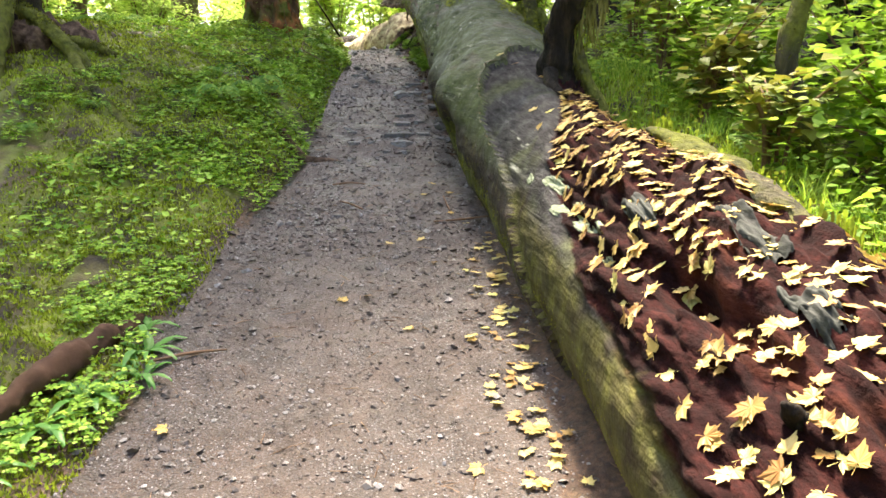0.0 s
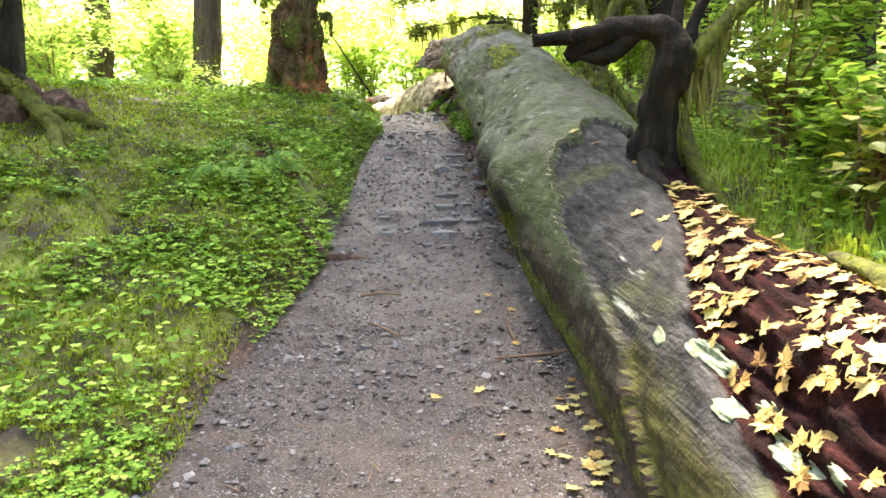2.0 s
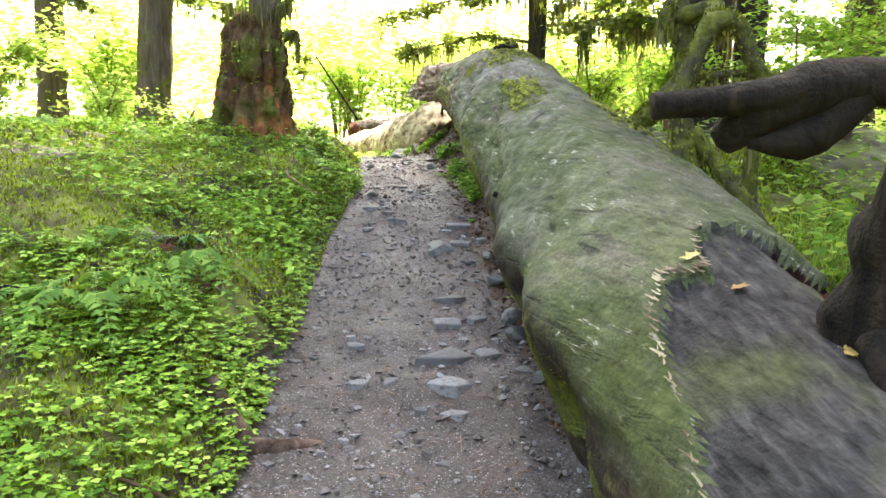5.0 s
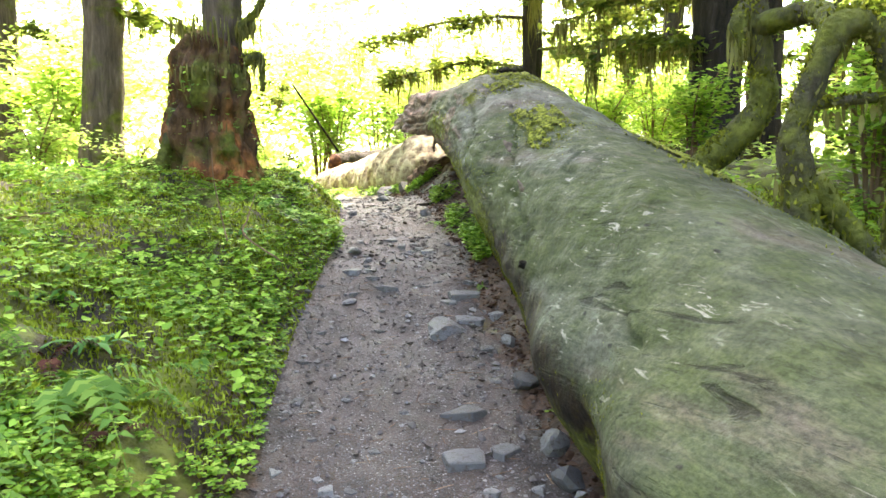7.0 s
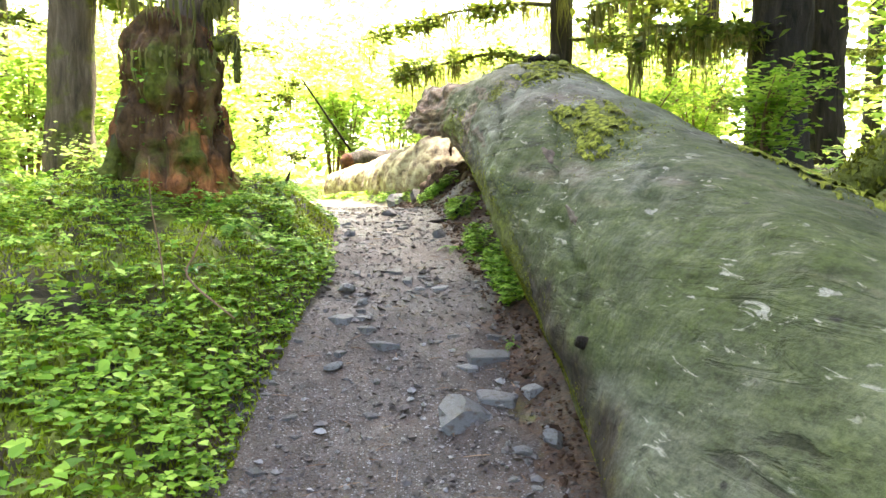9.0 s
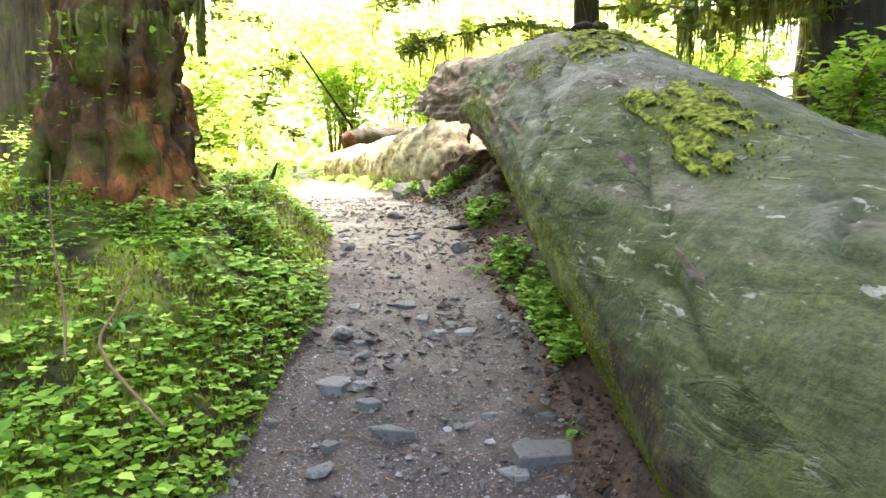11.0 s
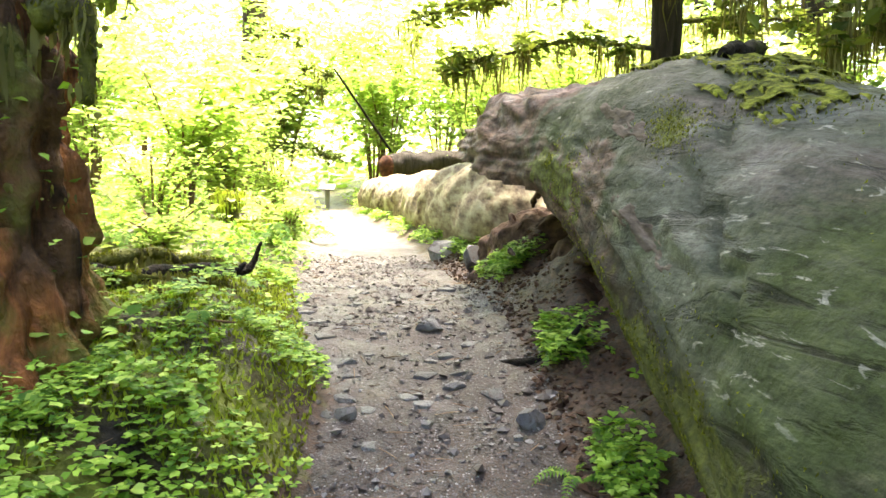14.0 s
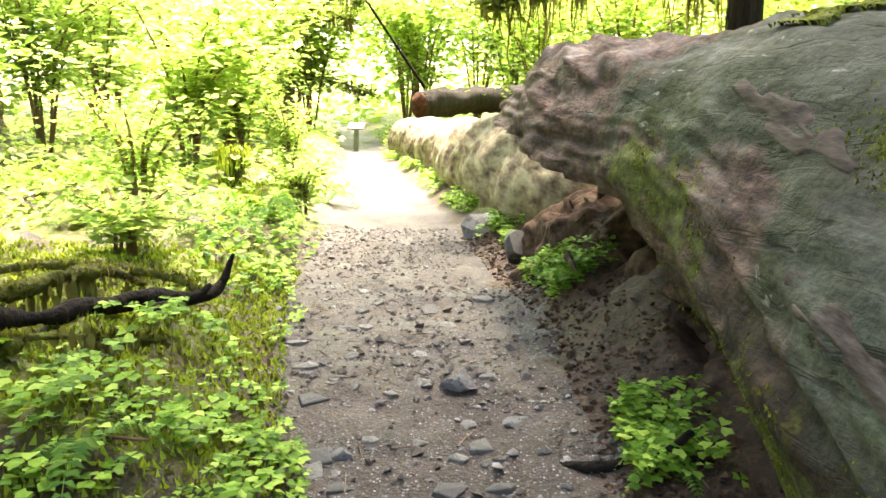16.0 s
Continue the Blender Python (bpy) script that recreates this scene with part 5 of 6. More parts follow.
for k in range(300):
    y = rng.uniform(5.5, 13.8)
    lo, hi = np.interp(y, LEFT_Y, LEFT_X), np.interp(y, RIGHT_Y, RIGHT_X)
    x = lo + (hi - lo) * rng.beta(0.8, 0.9)
    s = 0.012 + 0.045 * rng.uniform(0, 1) ** 2.2 * (1.0 if y > 7 else 0.5)
    stone(x, y, s * 1.2, s, s * 0.7, rng.uniform(0, 360), 0.58, "small grey stone in the trail", rng.uniform(-10, 10), k % 3 > 0)
stone(0.02, 15.15, 0.22, 0.20, 0.26, 20, 0.3, "pale grey boulder beside the far log", 8, z=1.72)
stone(0.16, 14.2, 0.12, 0.10, 0.16, 60, 0.3, "brown boulder below the torn log", 4, z=1.78)


def build_pebbles():
    n = 36000
    y = np.where(rng.uniform(0, 1, n) < 0.45, rng.uniform(1.6, 6.0, n), rng.uniform(5.0, 15.5, n))
    lo, hi = np.interp(y, LEFT_Y, LEFT_X) - 0.06, np.interp(y, RIGHT_Y, RIGHT_X) + 0.06
    x = lo + (hi - lo) * rng.uniform(0, 1, n)
    keep = (fbm(xyz(x * 1.8, y * 1.8), 3, 19) + 0.6 * ss(6.5, 3, y)) > rng.uniform(-1.3, 0.3, n)
    x, y = x[keep], y[keep]
    v = np.array([(0.9, 0, 0.1), (0.2, 0.8, 0.1), (-0.8, 0.35, 0), (-0.5, -0.8, 0.15), (0.5, -0.75, 0), (0.1, 0, 0.7), (0.0, 0, -0.5)])
    f = [(0, 1, 5), (1, 2, 5), (2, 3, 5), (3, 4, 5), (4, 0, 5), (1, 0, 6), (2, 1, 6), (3, 2, 6), (4, 3, 6), (0, 4, 6)]
    s = np.clip(rng.lognormal(-5.0, 0.58, len(x)), 0.003, 0.036) * (1 - 0.25 * ss(6, 4, y))
    c = np.stack([x, y, height(x, y) + s * 0.15], -1)
    vv, ff = scatter_shape(v, f, c, np.stack([s, s * rng.uniform(0.6, 1, len(s)), s * rng.uniform(0.5, 1, len(s))], -1), rng.uniform(0, 6.28, len(s)), rng.uniform(0, 6.28, len(s)), rng.normal(0, 0.4, len(s)))
    tagged(part_np("gravel", vv, ff, M_PEBBLE, smooth=False), "loose grey gravel strewn over the trail", "gravel", kind="stuff")
    n = 1500
    y = rng.uniform(2, 15, n)
    lo, hi = np.interp(y, LEFT_Y, LEFT_X) - 0.5, np.interp(y, RIGHT_Y, RIGHT_X) + 0.25
    x = lo + (hi - lo) * rng.uniform(0, 1, n)
    v = [(-1, -0.04, 0), (1, -0.05, 0.02), (1, 0.05, 0.02), (-1, 0.04, 0), (0, 0, 0.09), (0, 0, -0.05)]
    f = [(0, 1, 4), (1, 2, 4), (2, 3, 4), (3, 0, 4)]
    s = rng.uniform(0.012, 0.05, n)
    vv, ff = scatter_shape(v, f, np.stack([x, y, height(x, y) + 0.005], -1), s, rng.uniform(0, 6.28, n), rng.uniform(0, 6.28, n), rng.normal(0, 0.15, n))
    tagged(part_np("litter", vv, ff, M_TWIG, smooth=False), "brown needles, chips and twig bits on the trail", "litter", kind="stuff")


build_pebbles()


def build_rubble():
    """Crumbled wood and stones spilling from the hollow beside the trail."""
    n = 4200
    y = np.where(rng.uniform(0, 1, n) < 0.5, rng.uniform(11.7, 15.2, n), rng.uniform(7.0, 12.0, n))
    x = np.interp(y, RIGHT_Y, RIGHT_X) - 0.02 + np.abs(rng.normal(0, 0.18, n))
    v = np.array([(1.2, 0, 0.1), (0.2, 0.7, 0.2), (-1.0, 0.35, 0), (-0.6, -0.7, 0.15), (0.5, -0.6, 0), (0.1, 0, 0.6), (0.0, 0, -0.5)])
    f = [(0, 1, 5), (1, 2, 5), (2, 3, 5), (3, 4, 5), (4, 0, 5), (1, 0, 6), (2, 1, 6), (3, 2, 6), (4, 3, 6), (0, 4, 6)]
    s = np.clip(rng.lognormal(-4.85, 0.5, n), 0.004, 0.03)
    vv, ff = scatter_shape(v, f, np.stack([x, y, height(x, y) + s * 0.2], -1), s, rng.uniform(0, 6.28, n), rng.uniform(0, 6.28, n), rng.normal(0, 0.5, n))
    tagged(part_np("rotten_chips", vv, ff, M_CRUMB, smooth=False), "dark crumbled wood chips and soil below the torn log", "debris", kind="stuff")
    for k in range(9):
        y = 12.3 + 0.22 * k
        x = float(np.interp(y, RIGHT_Y, RIGHT_X)) + rng.uniform(0.30, 0.5)
        z, ln = float(height(x, y)) + rng.uniform(0.03, 0.28), rng.uniform(0.12, 0.3)
        ob = part_np("rotten_slab", *tube([(x - 0.02, y - ln, z, 0.012), (x, y, z + 0.01, 0.045), (x - 0.03, y + ln, z - 0.02, 0.015)], 26, 12, 0.6, 70 + k, 14.0, flat=0.45), M_REDWOOD if k % 3 == 0 else M_SOIL)
        tagged(ob, "splintered rotten wood lodged in the dark soil", "wood", "rotten splinters")


build_rubble()


def build_hollow_roots():
    for k in range(9):
        y = 12.3 + 0.17 * k + rng.normal(0, 0.04)
        x = float(np.interp(y, LOG_Y, LOG_LEFT)) + rng.uniform(0.22, 0.42)
        z = rng.uniform(1.95, 2.28)
        a, ln = rng.uniform(1.2, 2.4), rng.uniform(0.14, 0.34)
        dx, dy = math.cos(a) * ln, math.sin(a) * ln
        line = [(x - dx, y - dy, z + rng.uniform(0.0, 0.14), 0.006), (x - dx * 0.4 + rng.normal(0, 0.03), y - dy * 0.4, z + rng.normal(0, 0.03), 0.014), (x + dx * 0.3 + rng.normal(0, 0.03), y + dy * 0.3, z + rng.normal(0, 0.04), 0.017), (x + dx + 0.12, y + dy, z - rng.uniform(0.02, 0.16), 0.010)]
        ob = part_np("broken_root", *tube(line, 30, 10, 0.6, 300 + k, 18.0), M_CRUMB if k % 2 else M_SOIL)
        tagged(ob, "broken brown root lodged under the torn log", "root", "hollow roots")


build_hollow_roots()


# ---- roots, twigs and dead wood ----
def stick(name, line, material, label, n=24, sides=8, rough=0.2, seed=0, group=""):
    ob = part_np(name, *tube(line, n, sides, rough, seed, 9.0), material)
    return tagged(ob, label, name.replace("_", " "), group)


def gl(rows):
    return [(x, y, float(height(x, y)) + dz, r) for x, y, dz, r in rows]


stick("root", gl([(-0.56, 7.10, 0.0, 0.05), (-0.48, 7.04, 0.01, 0.05), (-0.36, 6.98, 0.012, 0.045), (-0.22, 7.0, 0.0, 0.038), (-0.10, 7.05, -0.02, 0.03)]), M_SOIL, "dark worn tree root crossing the trail edge", 30, 12, 0.2, 3)
stick("root", gl([(0.24, 12.03, -0.02, 0.010), (0.32, 12.0, -0.002, 0.014), (0.42, 12.0, 0.0, 0.014), (0.50, 12.05, -0.004, 0.008)]), M_SNAG, "brown worn root at the trail edge", 20, 10, 0.2, 5)
stick("root", gl([(0.46, 11.98, 0.03, 0.012), (0.5, 11.9, 0.06, 0.012), (0.56, 11.85, 0.12, 0.01)]), M_SNAG, "thin brown root by the log", 12, 6)
stick("rotten_branch", gl([(-1.16, 2.8, 0.03, 0.050), (-1.00, 3.3, 0.05, 0.055), (-0.88, 3.8, 0.05, 0.050), (-0.80, 4.2, 0.03, 0.036), (-0.77, 4.3, 0.02, 0.02)]), M_CRUMB, "red-brown rotten branch lying in the moss", 90, 24, 0.7, 7)
stick("twig", [(-0.689, 9.876, 1.76, 0.003), (-0.70, 9.7, 1.62, 0.004), (-0.687, 9.563, 1.53, 0.005), (-0.443, 9.338, 1.40, 0.004)], M_TWIG, "bent brown dead twig on the bank", 20, 6, 0.1, 2, "dead twigs")
stick("twig", [(-0.92, 9.80, 2.03, 0.002), (-0.90, 9.75, 1.85, 0.003), (-0.84, 9.68, 1.62, 0.004), (-0.78, 9.55, 1.50, 0.003)], M_TWIG, "pale dead twig standing on the bank", 20, 6, 0.1, 3, "dead twigs")
for (x, y, yaw, ln) in ((0.05, 6.35, 0.1, 0.12), (-0.55, 6.5, 0.3, 0.12), (0.75, 5.9, 1.7, 0.14), (-0.45, 3.95, 0.3, 0.15), (0.1, 5.9, 2.5, 0.1), (0.85, 5.6, 0.1, 0.2), (-1.2, 10.7, 0.4, 0.3), (-0.9, 11.5, 0.2, 0.3), (-2.0, 9.5, 1.0, 0.4), (-1.6, 8.6, 2.2, 0.3)):
    c, s = math.cos(yaw) * ln, math.sin(yaw) * ln
    stick("twig", gl([(x - c, y - s, 0.015, 0.006), (x, y, 0.02, 0.007), (x + c, y + s, 0.012, 0.004)]), M_TWIG, "short dead twig on the ground", 8, 6, 0.15, 4, "dead twigs")


def build_root_tangle():
    lines = (((-1.75, 12.25, 0.05, 0.034), (-1.45, 12.05, 0.06, 0.040), (-1.22, 12.12, 0.05, 0.036), (-1.05, 12.4, 0.09, 0.034), (-0.93, 12.5, 0.09, 0.028), (-0.88, 12.55, 0.15, 0.012)),
             ((-2.3, 11.7, 0.03, 0.045), (-1.8, 11.72, 0.045, 0.050), (-1.45, 11.72, 0.03, 0.045), (-1.2, 11.78, 0.05, 0.040), (-1.06, 11.82, 0.06, 0.022)),
             ((-2.2, 12.9, 0.080, 0.019), (-1.6, 12.8, 0.128, 0.019), (-1.1, 12.7, 0.128, 0.015), (-0.92, 12.6, 0.096, 0.012)),
             ((-1.5, 11.7, 0.016, 0.025), (-1.35, 12.1, 0.112, 0.028), (-1.25, 12.5, 0.144, 0.019), (-1.3, 12.9, 0.096, 0.012)),
             ((-1.0, 12.3, 0.048, 0.015), (-0.9, 12.62, 0.128, 0.015), (-0.84, 12.66, 0.272, 0.007)),
             ((-1.3, 11.4, 0.016, 0.012), (-1.1, 11.8, 0.040, 0.014), (-0.8, 12.05, 0.008, 0.012)))
    for k, line in enumerate(lines):
        root = tagged(new("twisted_root"), "dark twisted dead root above the mossy ground" if k in (0, 4) else "mossy twisted dead root on the forest floor", "root", "twisted roots")
        limb("wood", gl(line), M_SNAG if k in (0, 4) else M_LIMB, root, 0 if k in (0, 4) else 300, 0.06, 50, 14, 0.55, 30 + k)


build_root_tangle()


def build_stumps():
    for (x, y, z, r, h, m, label) in ((-1.62, 15.3, 1.65, 0.14, 0.34, M_LIMB, "dark mossy rotten stump among ferns"), (-2.16, 16.15, 1.7, 0.10, 0.5, M_LIMB, "dark broken mossy stump in the clearing")):
        root = tagged(new("stump"), label, "stump", "old stumps")
        part_np("body", *tube([(x, y, z - 0.1, r * 1.5), (x, y, z + 0.1, r * 1.15), (x + 0.02, y, z + h * 0.6, r * 0.9), (x + 0.05, y, z + h, r * 0.35)], 34, 28, 0.6, 13, 7.0), m, root)
        for k in range(4):
            a = k * 1.6 + x
            c, s = math.cos(a), math.sin(a)
            limb("root", [(x + r * 0.6 * c, y + r * 0.6 * s, z + h * 0.5, r * 0.4), (x + r * 1.5 * c, y + r * 1.5 * s, z + h * 0.25, r * 0.33), (x + r * 2.8 * c, y + r * 2.8 * s, z - 0.05, r * 0.25)], m, root, 90 if m is M_LIMB else 0, 0.18, seed=k, rough=0.3)
        if m is M_LIMB:
            pts = np.array([(x + r * 1.1 * math.cos(a), y + r * 1.1 * math.sin(a), z + h * t) for a in np.linspace(0, 6.2, 20) for t in (0.5, 0.8, 1.0)])
            part_np("hanging_moss", *hanging_moss(pts, 700, 0.16), M_MOSS, root, "bright green moss", smooth=False)["kind"] = "stuff"
    stick("leaning_branch", [(-1.78, 26.5, 3.0, 0.035), (-2.2, 25.6, 3.7, 0.03), (-2.75, 24.6, 4.6, 0.02)], M_SNAG, "thin dead branch leaning over the cut log", 14, 6)
    stick("limb_litter", gl([(-2.6, 8.2, 0.06, 0.05), (-2.3, 7.4, 0.05, 0.05), (-1.9, 6.9, 0.03, 0.04), (-1.5, 6.5, 0.0, 0.03)]), M_LIMB, "mossy fallen limb on the bank", 26, 10, 0.3, 8)
    stick("limb_litter", gl([(-1.2, 7.6, 0.0, 0.03), (-1.35, 7.4, 0.01, 0.035), (-1.55, 7.3, 0.0, 0.03)]), M_SNAG, "dark decayed limb sunk in the moss", 20, 10, 0.3, 9)


build_stumps()


def build_rootwad():
    """An old tree on stilt roots at the back of the bank."""
    root = tagged(new("stilt_root_tree"), "dark old tree standing on arched mossy roots over the bank", "tree", "forest trees")
    part_np("trunk", *tube([(-3.15, 7.95, 1.1, 0.42), (-3.12, 7.9, 1.7, 0.34), (-3.12, 7.9, 2.6, 0.29), (-3.2, 8.0, 8.0, 0.24), (-3.2, 8.0, 13.0, 0.1)], 60, 30, 0.18, 61, 5.0, 9), M_TRUNK_DARK, root)
    part_np("root_mass", *tube([(-3.0, 7.75, 1.25, 0.42), (-2.55, 7.78, 1.22, 0.36), (-2.2, 7.85, 1.12, 0.24), (-1.98, 7.9, 1.0, 0.12)], 60, 40, 0.5, 62, 6.0), M_SOIL, root, "dark earthy root mass")
    for k, line in enumerate((((-2.80, 7.65, 2.6, 0.085), (-2.80, 7.5, 2.1, 0.09), (-2.80, 7.25, 1.62, 0.095), (-2.76, 6.95, 1.22, 0.10), (-2.72, 6.6, 0.86, 0.10)), ((-2.78, 7.6, 1.75, 0.07), (-2.5, 7.5, 1.55, 0.065), (-2.25, 7.45, 1.25, 0.06), (-2.15, 7.35, 0.9, 0.05)), ((-2.5, 7.6, 1.5, 0.05), (-2.2, 7.75, 1.42, 0.05), (-1.98, 7.8, 1.2, 0.045), (-1.9, 7.75, 0.95, 0.04)), ((-2.3, 7.4, 1.15, 0.06), (-2.05, 7.0, 0.86, 0.055), (-1.85, 6.6, 0.68, 0.05), (-1.62, 6.2, 0.48, 0.03)), ((-2.9, 7.4, 1.35, 0.05), (-3.2, 7.0, 1.05, 0.06), (-3.5, 6.7, 0.8, 0.06)))):
        limb("root", line, M_LIMB, root, 420, 0.12, 40, 14, 0.3, 63 + k)


build_rootwad()


def build_sign():
    root = tagged(new("trail_sign"), "small slanted grey trail sign on a short post", "sign")
    x, y, z = -3.05, 25.4, 1.66
    bm = bmesh.new()
    bmesh.ops.create_cube(bm, size=1.0)
    bmesh.ops.scale(bm, vec=(0.09, 0.09, 0.5), verts=bm.verts)
    bmesh.ops.bevel(bm, geom=bm.edges[:], offset=0.008, segments=1, affect="EDGES")
    bmesh.ops.translate(bm, vec=(x, y, z + 0.22), verts=bm.verts)
    me = bpy.data.meshes.new("post")
    bm.to_mesh(me)
    bm.free()
    me.materials.append(M_SIGN)
    new("post", me).parent = root
    bm = bmesh.new()
    bmesh.ops.create_cube(bm, size=1.0)
    bmesh.ops.scale(bm, vec=(0.34, 0.26, 0.03), verts=bm.verts)
    bmesh.ops.bevel(bm, geom=bm.edges[:], offset=0.006, segments=1, affect="EDGES")
    bmesh.ops.rotate(bm, cent=(0, 0, 0), matrix=Matrix.Rotation(radians(28), 3, "X"), verts=bm.verts)
    bmesh.ops.translate(bm, vec=(x, y - 0.02, z + 0.50), verts=bm.verts)
    me = bpy.data.meshes.new("panel")
    bm.to_mesh(me)
    bm.free()
    me.materials.append(M_SIGN)
    new("panel", me).parent = root


build_sign()


# ---- ferns ----
def frond_shape(n=16):
    """A frond along +y, unit length, arched in z: a rib with paired leaflets."""
    v, f = [], []
    for k in range(n):
        t = (k + 0.5) / n
        z = 0.55 * t - 0.62 * t * t
        w = 0.20 * math.sin(math.pi * min(1, t * 0.86 + 0.14)) ** 0.8 + 0.012
        for s in (-1, 1):
            b = len(v)
            dz = -0.10 * w
            v += [(0.004 * s, t - 0.020, z), (0.004 * s, t + 0.022, z + 0.002), (s * w, t + 0.05, z + dz), (s * w * 0.55, t - 0.005, z + dz * 0.2 + 0.01)]
            f += [(b, b + 3, b + 1), (b + 3, b + 2, b + 1)]
    for k in range(8):
        b = len(v)
        t0, t1 = k / 8, (k + 1) / 8
        z0, z1 = 0.55 * t0 - 0.62 * t0 * t0, 0.55 * t1 - 0.62 * t1 * t1
        v += [(-0.006, t0, z0), (0.006, t0, z0), (0.004, t1, z1), (-0.004, t1, z1)]
        f += [(b, b + 1, b + 2), (b, b + 2, b + 3)]
    return v, f


FROND_V, FROND_F = frond_shape()


def fern(x, y, size, n, label="green sword fern on the mossy bank", sink=0.02, z=None):
    h = float(height(x, y)) if z is None else z
    root = tagged(new("fern"), label, "fern", "ferns")
    me_verts, me_faces = FROND_V, FROND_F
    for k in range(n):
        a = k * 6.283 / n + rng.uniform(-0.35, 0.35)
        s = size * rng.uniform(0.75, 1.15)
        v, f = scatter_shape(me_verts, me_faces, np.array([[x, y, h - sink]]), np.array([[s * 0.85, s, s * rng.uniform(2.0, 3.6)]]), np.array([a]))
        part_np("frond", v, f, M_FERN, root, smooth=False)
    return root


for (x, y, s, n) in ((-0.88, 7.8, 0.40, 8), (-0.78, 8.05, 0.32, 7), (-1.05, 7.2, 0.38, 7), (-1.4, 7.4, 0.34, 7), (-0.62, 8.4, 0.22, 5), (-1.25, 8.0, 0.26, 6),
                     (-1.9, 6.8, 0.22, 6), (-2.2, 6.3, 0.2, 6), (-1.6, 5.6, 0.16, 5), (-2.7, 8.8, 0.3, 6), (-0.55, 9.4, 0.16, 5), (-0.75, 10.4, 0.22, 6), (-0.6, 10.75, 0.18, 5), (-0.95, 10.9, 0.22, 6), (-0.7, 11.5, 0.2, 5), (-1.35, 14.6, 0.4, 8), (-1.5, 14.1, 0.34, 7), (-1.9, 15.7, 0.45, 8), (-1.5, 16.6, 0.4, 8), (-2.2, 17.8, 0.45, 8), (-2.4, 18.8, 0.4, 8), (-2.9, 20.5, 0.45, 8), (-3.2, 22.3, 0.45, 8), (-2.3, 14.3, 0.4, 7),
                     (0.48, 11.25, 0.15, 7), (0.58, 11.0, 0.14, 6), (0.55, 11.9, 0.14, 6), (0.68, 9.9, 0.10, 5), (-1.1, 6.1, 0.16, 5), (-2.9, 10.4, 0.3, 7), (-2.1, 10.2, 0.24, 6), (-3.3, 11.6, 0.3, 7), (2.5, 7.8, 0.4, 8), (2.35, 5.1, 0.35, 7), (2.2, 3.8, 0.3, 7), (2.6, 8.4, 0.4, 8)):
    fern(x, y, s, n, "green sword fern on the mossy bank" if x < 0 else "small green fern beside the log")
def strap_shape():
    """One strap-shaped frond along +y with a raised rib and wavy edges."""
    v, f = [], []
    for k in range(10):
        t = k / 9
        w = 0.085 * math.sin(math.pi * min(1, 0.12 + 0.86 * t)) ** 0.7 + 0.004
        z = 0.75 * t - 0.70 * t * t
        v += [(-w, t, z - 0.02 + 0.012 * math.sin(k * 2.4)), (0, t, z), (w, t, z - 0.02 + 0.012 * math.cos(k * 2.4))]
    for k in range(9):
        b = 3 * k
        f += [(b, b + 1, b + 4), (b, b + 4, b + 3), (b + 1, b + 2, b + 5), (b + 1, b + 5, b + 4)]
    return v, f


STRAP_V, STRAP_F = strap_shape()


def strap_fern(x, y, size, n):
    root = tagged(new("strap_fern"), "glossy dark green strap-leaved fern at the trail edge", "fern", "strap ferns")
    h = float(height(x, y))
    for k in range(n):
        s = size * rng.uniform(0.65, 1.15)
        v, f = scatter_shape(STRAP_V, STRAP_F, np.array([[x + rng.normal(0, 0.015), y + rng.normal(0, 0.015), h - 0.01]]), np.array([[s, s, s * rng.uniform(0.8, 1.7)]]), np.array([k * 6.283 / n + rng.uniform(-0.3, 0.3)]))
        part_np("frond", v, f, M_STRAP, root)


M_STRAP = leaf_material("strap fern leaves", [(0.0, (0.035, 0.115, 0.022)), (0.6, (0.085, 0.24, 0.045)), (1.0, (0.18, 0.37, 0.08))], 0.3, 0.4, 0.35)
for (x, y, s, n) in ((-0.66, 4.02, 0.20, 12), (-0.74, 4.22, 0.17, 10), (-0.62, 3.82, 0.18, 11), (-0.76, 3.62, 0.19, 11), (-0.84, 3.42, 0.20, 12), (-0.95, 3.15, 0.18, 10), (-0.98, 8.25, 0.16, 9), (-1.3, 8.6, 0.15, 8), (-0.80, 9.9, 0.14, 8)):
    strap_fern(x, y, s, n)
for (x, y, s, n) in ((-1.05, 8.05, 0.22, 5), (-0.7, 7.7, 0.16, 4)):
    ob = fern(x, y, s, n, "withered red-brown fern on the bank")
    for c in ob.children:
        c.data.materials[0] = M_REDWOOD


# ---- ground cover ----
def clover_shape():
    v, f = [], []
    for k in range(3):
        a = k * 2.094
        c, s = math.cos(a), math.sin(a)
        b = len(v)
        for (u, w, z) in ((0.05, 0, 0), (0.55, 0.46, 0.10), (0.98, 0.40, -0.02), (0.86, 0, 0.0), (0.98, -0.40, -0.02), (0.55, -0.46, 0.10)):
            v.append((u * c - w * s, u * s + w * c, z))
        f += [(b, b + 1, b + 3), (b + 1, b + 2, b + 3), (b, b + 3, b + 5), (b + 3, b + 4, b + 5)]
    return v, f


CLOVER_V, CLOVER_F = clover_shape()


def bank_points(n, x0, x1, y0, y1):
    return rng.uniform(x0, x1, n), rng.uniform(y0, y1, n)


def off_trail(x, y, margin=0.0):
    wob = 0.07 * vnoise(xyz(x * 0, y * 1.6), 3)
    return np.maximum(np.interp(y, LEFT_Y, LEFT_X) + wob - x, x - np.interp(y, RIGHT_Y, RIGHT_X) - wob) > margin


def tree_free(x, y):
    return (x + 1.30) ** 2 + (y - 11.25) ** 2 > 0.12


